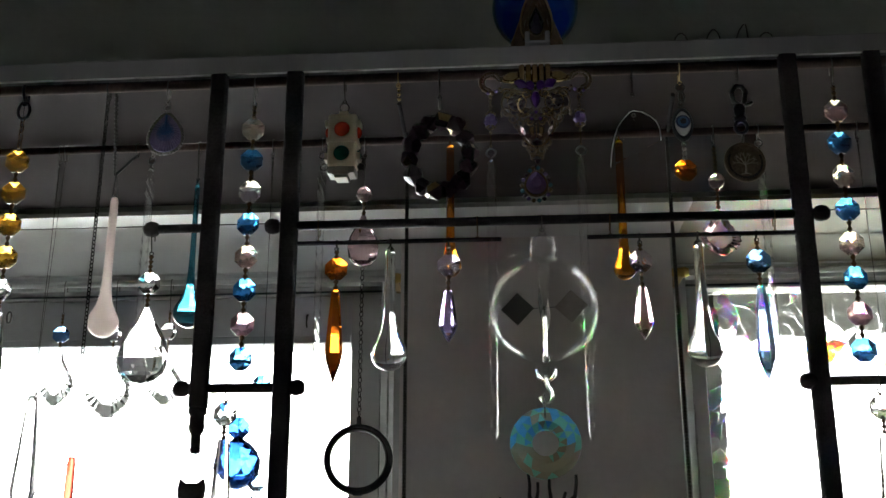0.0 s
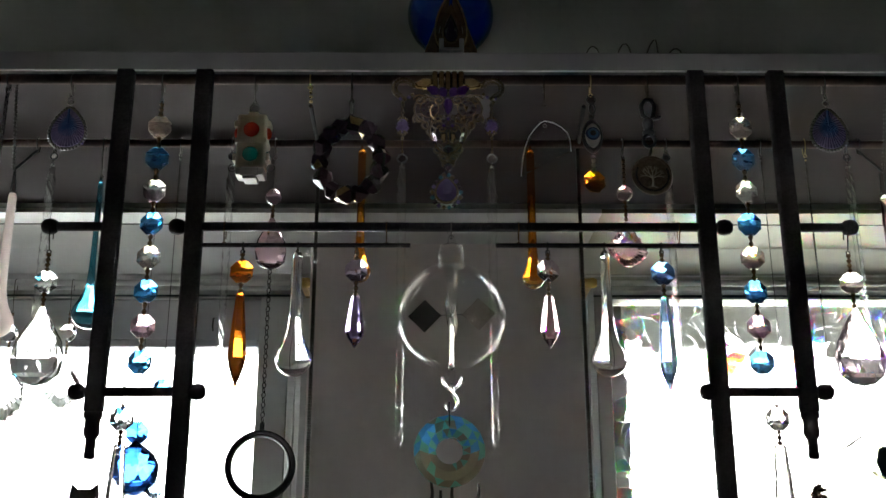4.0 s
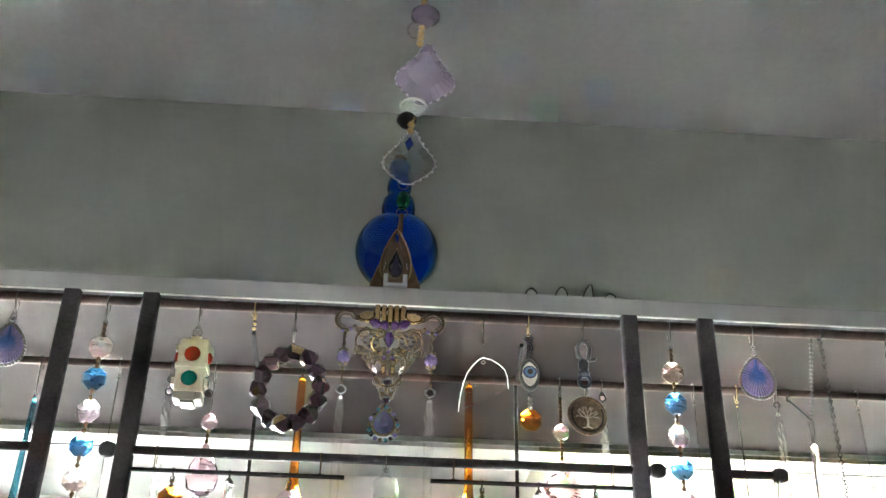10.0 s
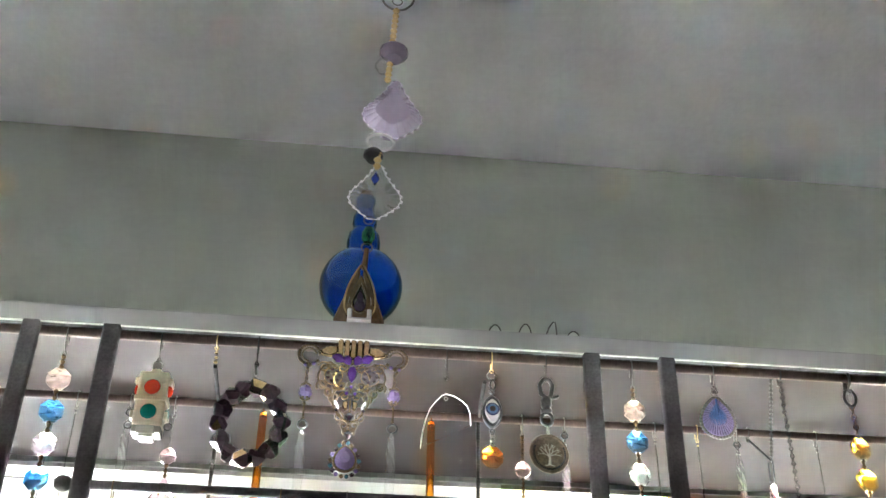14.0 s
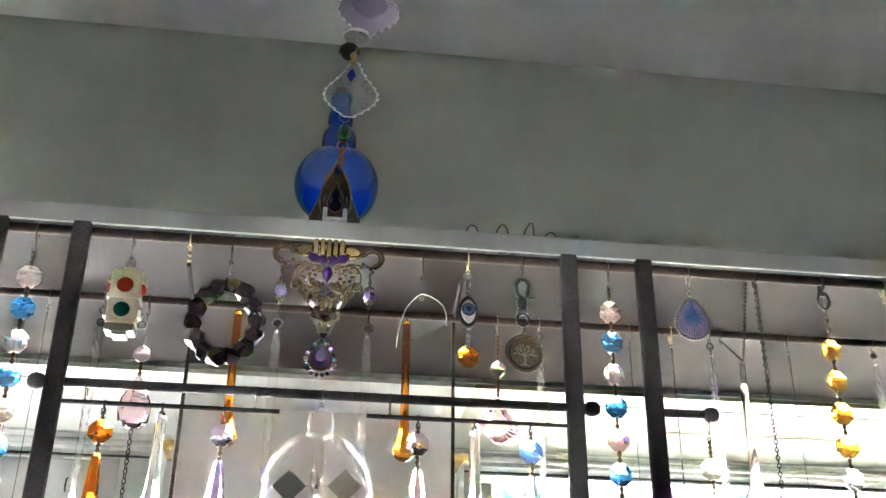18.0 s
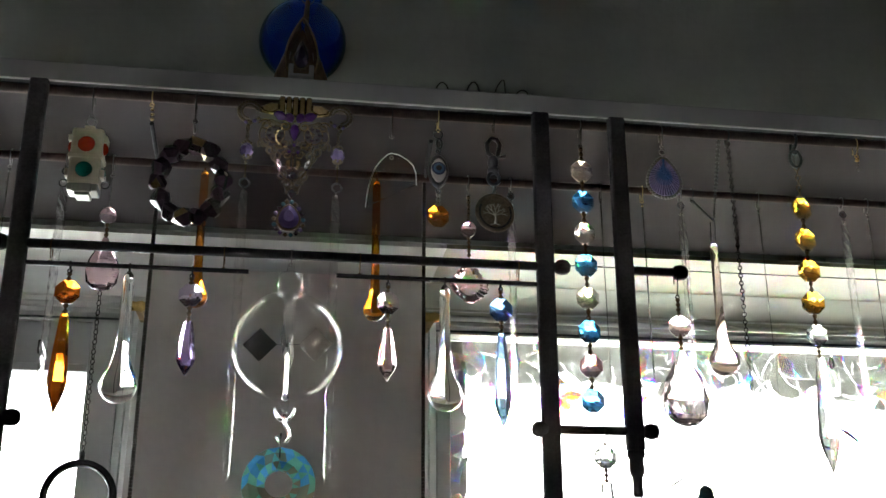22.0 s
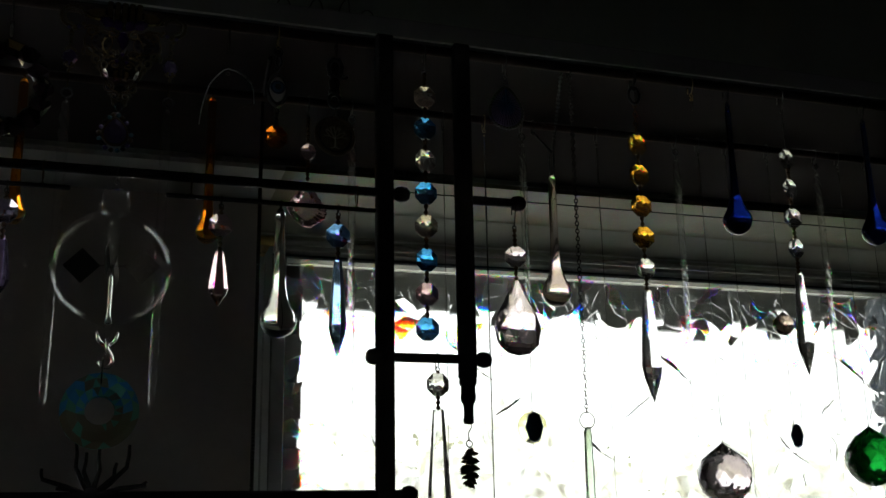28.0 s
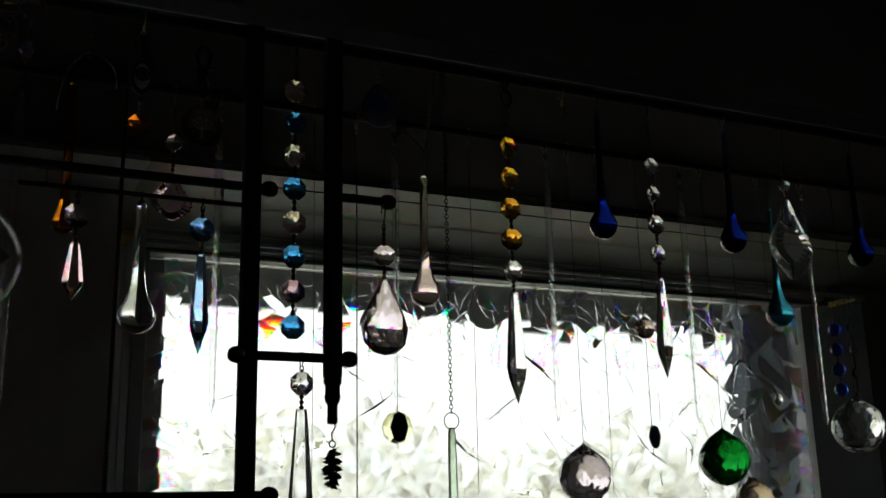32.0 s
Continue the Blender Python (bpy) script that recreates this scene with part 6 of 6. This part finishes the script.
part("cork", revolve([(0.0, 0.1335), (0.0046, 0.1335), (0.0050, 0.1445), (0.0044, 0.146), (0.0, 0.146)], 16), "bronze_pin", bottle, smooth=True)

clip = thing("shelf_clip", (0.0030, 0.594, 2.0896), "pale plastic clip on the front edge of the shelf", "clip")
part("jaw", joined(box_data(-0.0075, 0.0075, -0.0015, 0.004, 0.0005, 0.0022, 0.0005), box_data(-0.0075, -0.0045, -0.0015, 0.012, 0.001, 0.0085, 0.0008), box_data(0.0045, 0.0075, -0.0015, 0.012, 0.001, 0.0085, 0.0008), box_data(-0.0044, 0.0044, 0.006, 0.012, 0.001, 0.004, 0.0006)), "shelf_edge", clip)

for k, (x0, x1, xt, h) in enumerate(((0.0830, 0.0930, 0.0880, 0.0062), (0.1020, 0.1120, 0.1075, 0.0080), (0.1195, 0.1275, 0.1262, 0.0108), (0.1325, 0.1430, 0.1380, 0.0048))):
    hookw = thing("wire_hook", (xt, 0.5985, ST), "bent black wire ear hook standing on the shelf edge", "hook", "wire hooks")
    pts = [(x0 - xt, 0, -0.0004), ((x0 - xt) * 0.55, 0, h * 0.62), ((x0 - xt) * 0.18, 0, h * 0.96), ((x1 - xt) * 0.18, 0, h), ((x1 - xt) * 0.55, 0, h * 0.72), (x1 - xt, 0, -0.0004)]
    part("wire", tube([(px, 0, pz + 0.0012) if pz > 0 else (px, 0, pz) for px, _, pz in pts], 0.00045, 6), "dark_wire", hookw, smooth=True)

# strand from the ceiling down to a gold pendant behind the shelf edge
TOP = Vector((0.0185, 0.613, 2.40))
FOOT = Vector((0.0030, 0.613, 2.110))
lean = math.degrees(math.atan2(TOP.x - FOOT.x, TOP.z - FOOT.z))
ceil_strand = thing("ceiling_strand", TOP, "lilac and clear scalloped crystals hung from a ceiling hook", "crystal strand")
ceil_strand.rotation_euler = (0, radians(lean), 0)
C = lambda z: z - 2.40
part("ceiling_hook", tube([(0, 0, 0.0005), (0, 0, -0.006), (0.002, 0, -0.009), (0, 0, -0.012), (-0.002, 0, -0.009)], 0.0006, 6), "steel_wire", ceil_strand, smooth=True)
part("large_ring", tube([(0.0125 * math.cos(a), -0.006 * math.sin(a), C(2.386) + 0.0085 * math.sin(a)) for a in np.linspace(0, 2 * math.pi, 33)[:-1]], 0.0009, 7, True), "steel_wire", ceil_strand, smooth=True)
part("jump_ring", ring_data(0.0038, 0.0005, (0, 0, 0), "xz", 18, 5), "steel_wire", ceil_strand, (0, -0.004, C(2.3765)), smooth=True)
for z0, z1 in ((2.373, 2.336), (2.318, 2.2985), (2.2345, 2.219)):
    beads = max(2, round((z0 - z1) / 0.0052))
    for k in range(beads):
        part("gold_bead", lambda: revolve([(0, 0.0026), (0.0016, 0.0022), (0.0029, 0.0), (0.0016, -0.0022), (0, -0.0026)], 10), "gold", ceil_strand, (0, 0, C(z0) - 0.0026 - (z0 - z1) / beads * k), smooth=True, key="gold_bead")
rond = lambda r, h: revolve([(0, h), (0.6 * r, h * 0.9), (r, 0.25 * h), (r, -0.25 * h), (0.6 * r, -0.9 * h), (0, -h)], 14, stagger=True)
part("lilac_bead", rond(0.0108, 0.0072), "crystal_lavender", ceil_strand, (0.002, 0, C(2.3275)))
part("iris_bead", rond(0.0062, 0.0062), "leaf_clear", ceil_strand, (-0.0045, -0.002, C(2.3115)))
leaf(ceil_strand, C(2.2685), 0.0405, 0.0540, "crystal_lavender", 2, x=0.0065, thick=0.010).location.y = -0.005
part("clear_bead", rond(0.0098, 0.0066), "leaf_clear", ceil_strand, (0.0005, 0, C(2.2435)))
part("cut_rim", ring_data(0.0094, 0.0011, (0, 0, 0), "xy", 16, 5), "crystal_rim", ceil_strand, (0.0005, 0, C(2.2425)))
part("black_bead", rond(0.0072, 0.0052), "enamel_black", ceil_strand, (-0.0035, 0.003, C(2.2325)))
leaf(ceil_strand, C(2.1995), 0.0350, 0.0460, "leaf_clear", -4, x=0.0012, thick=0.0055)
part("inset_drop", outline_slab([(0, -0.006), (0.0030, 0.0), (0, 0.006), (-0.0030, 0.0)], 0.003), "crystal_sapphire", ceil_strand, (0, -0.004, C(2.2080)))
part("jump_ring", ring_data(0.0032, 0.0004, (0, 0, 0), "xz", 16, 5), "steel_wire", ceil_strand, (-0.001, 0, C(2.1760)), smooth=True)
part("green_bead", rond(0.0045, 0.0068), "bead_emerald", ceil_strand, (0, 0, C(2.1638)))
part("jump_ring", ring_data(0.0036, 0.0004, (0, 0, 0), "xz", 16, 5), "steel_wire", ceil_strand, (0, 0, C(2.1545)), smooth=True)
part("tassel", tube([(0, 0, C(2.1535)), (0, 0, C(2.1378))], [0.0015, 0.0020], 7), "bronze_pin", ceil_strand)

gold = thing("gold_pendant", (0.0030, 0.611, ST), "gold teardrop pendant with a dark crystal on the shelf edge", "pendant")
part("drop_frame", tube([(px, 0, pz) for px, pz in drop_points(0.0225, 0.0430, 40)], 0.0009, 7, True), "gold_dark", gold, (0, 0, 0.0305), smooth=True)
part("inner_rim", tube([(px * 0.55, -0.001, pz * 0.55) for px, pz in drop_points(0.0215, 0.0410, 32)], 0.00038, 6, True), "old_silver", gold, (0, 0, 0.0270), smooth=True)
part("crystal", outline_slab([(px * 0.46, pz * 0.46) for px, pz in drop_points(0.0215, 0.0410, 14)], 0.006, 0.5), "crystal_dusk", gold, (0, 0, 0.0265))
part("back_plate", outline_slab([(0, 0.047), (0.0058, 0.038), (0.0098, 0.026), (0.0120, 0.012), (0.0105, 0.001), (-0.0105, 0.001), (-0.0120, 0.012), (-0.0098, 0.026), (-0.0058, 0.038)][::-1], 0.0012, 0.9), "pendant_bronze", gold, (0, 0.0052, 0))
for s in (-1, 1):
    wing = [(s * 0.0012, 0.050), (s * 0.0060, 0.042), (s * 0.0105, 0.029), (s * 0.0160, 0.013), (s * 0.0168, 0.001), (s * 0.0040, 0.0005), (s * 0.0085, 0.016), (s * 0.0060, 0.034), (s * 0.0008, 0.046)]
    part("gold_wing", outline_slab(wing[::-s], 0.0024, 0.8), "pendant_bronze", gold, (0, 0.003, 0))

# ---------------------------------------------------------------- curtain rods in the recess and what hangs on them
CR_Y, CR_Z = 0.922, 2.0365
for s, x0, x1 in ((-1, -0.945, -0.118), (1, 0.124, 0.952)):
    root = thing("curtain_rod", (0, CR_Y, CR_Z), "thin cream curtain rod on brass brackets above the window", "curtain rod", "curtain rods")
    part("rod", tube([(x0, 0, 0), (x1, 0, 0)], 0.0026, 10), "trim_white", root, smooth=True)
    for x in (x0, x1):
        d = 1 if x == x0 else -1
        part("bracket", joined(moved(revolve([(0, -0.008), (0.0036, -0.008), (0.0044, -0.006), (0.0040, -0.002), (0.0048, 0.003), (0.0036, 0.0065), (0, 0.007)], 12), Matrix.Translation((x + d * 0.005, 0, 0)) @ Matrix.Rotation(radians(90), 4, "Y")), box_data(x + d * 0.005 - 0.003, x + d * 0.005 + 0.003, 0.002, 0.045, -0.003, 0.003, 0.0008)), "brass", root, smooth=False)
wirel = thing("picture_wire", (0, 0.835, 2.0615), "thin dark wire strung under the soffit", "wire")
for a, b in ((-1.1, -0.12), (0.12, 1.1)):
    part("wire", tube([(a, 0, 0), (b, 0, 0)], 0.0005, 5), "dark_wire", wirel)

strand(-0.424, "blue octagon and clear scalloped leaf hung from the curtain rod", [("oct", 1.990, 0.0155, "crystal_blue"), ("leaf", 1.951, 0.030, 0.052, "crystal_clear")], y=CR_Y, z=CR_Z, hook=0.028, rod=0.0026, name="curtain_pendant", cat="pendant", group="curtain rod pendants")
strand(-0.375, "clear octagon and clear scalloped leaf hung from the curtain rod", [("oct", 1.990, 0.0150, "crystal_clear"), ("leaf", 1.945, 0.040, 0.062, "crystal_clear")], y=CR_Y, z=CR_Z, hook=0.028, rod=0.0026, name="curtain_pendant", cat="pendant", group="curtain rod pendants")
strand(-0.325, "clear octagon and pale leaf crystal hung from the curtain rod", [("oct", 1.991, 0.0160, "crystal_clear"), ("leaf", 1.948, 0.030, 0.045, "crystal_clear")], y=CR_Y, z=CR_Z, hook=0.028, rod=0.0026, name="curtain_pendant", cat="pendant", group="curtain rod pendants")
strand(0.903, "strand of four sapphire blue beads on the curtain rod", [("ball", 1.996 - 0.0225 * k, 0.0078, "crystal_sapphire") for k in range(4)], y=CR_Y, z=CR_Z, hook=0.026, rod=0.0026, name="curtain_pendant", cat="pendant", group="curtain rod pendants")
strand(0.928, "strand of small clear octagons on the curtain rod", [("oct", 2.000 - 0.026 * k, 0.012, "crystal_clear") for k in range(4)], y=CR_Y, z=CR_Z, hook=0.026, rod=0.0026, name="curtain_pendant", cat="pendant", group="curtain rod pendants")
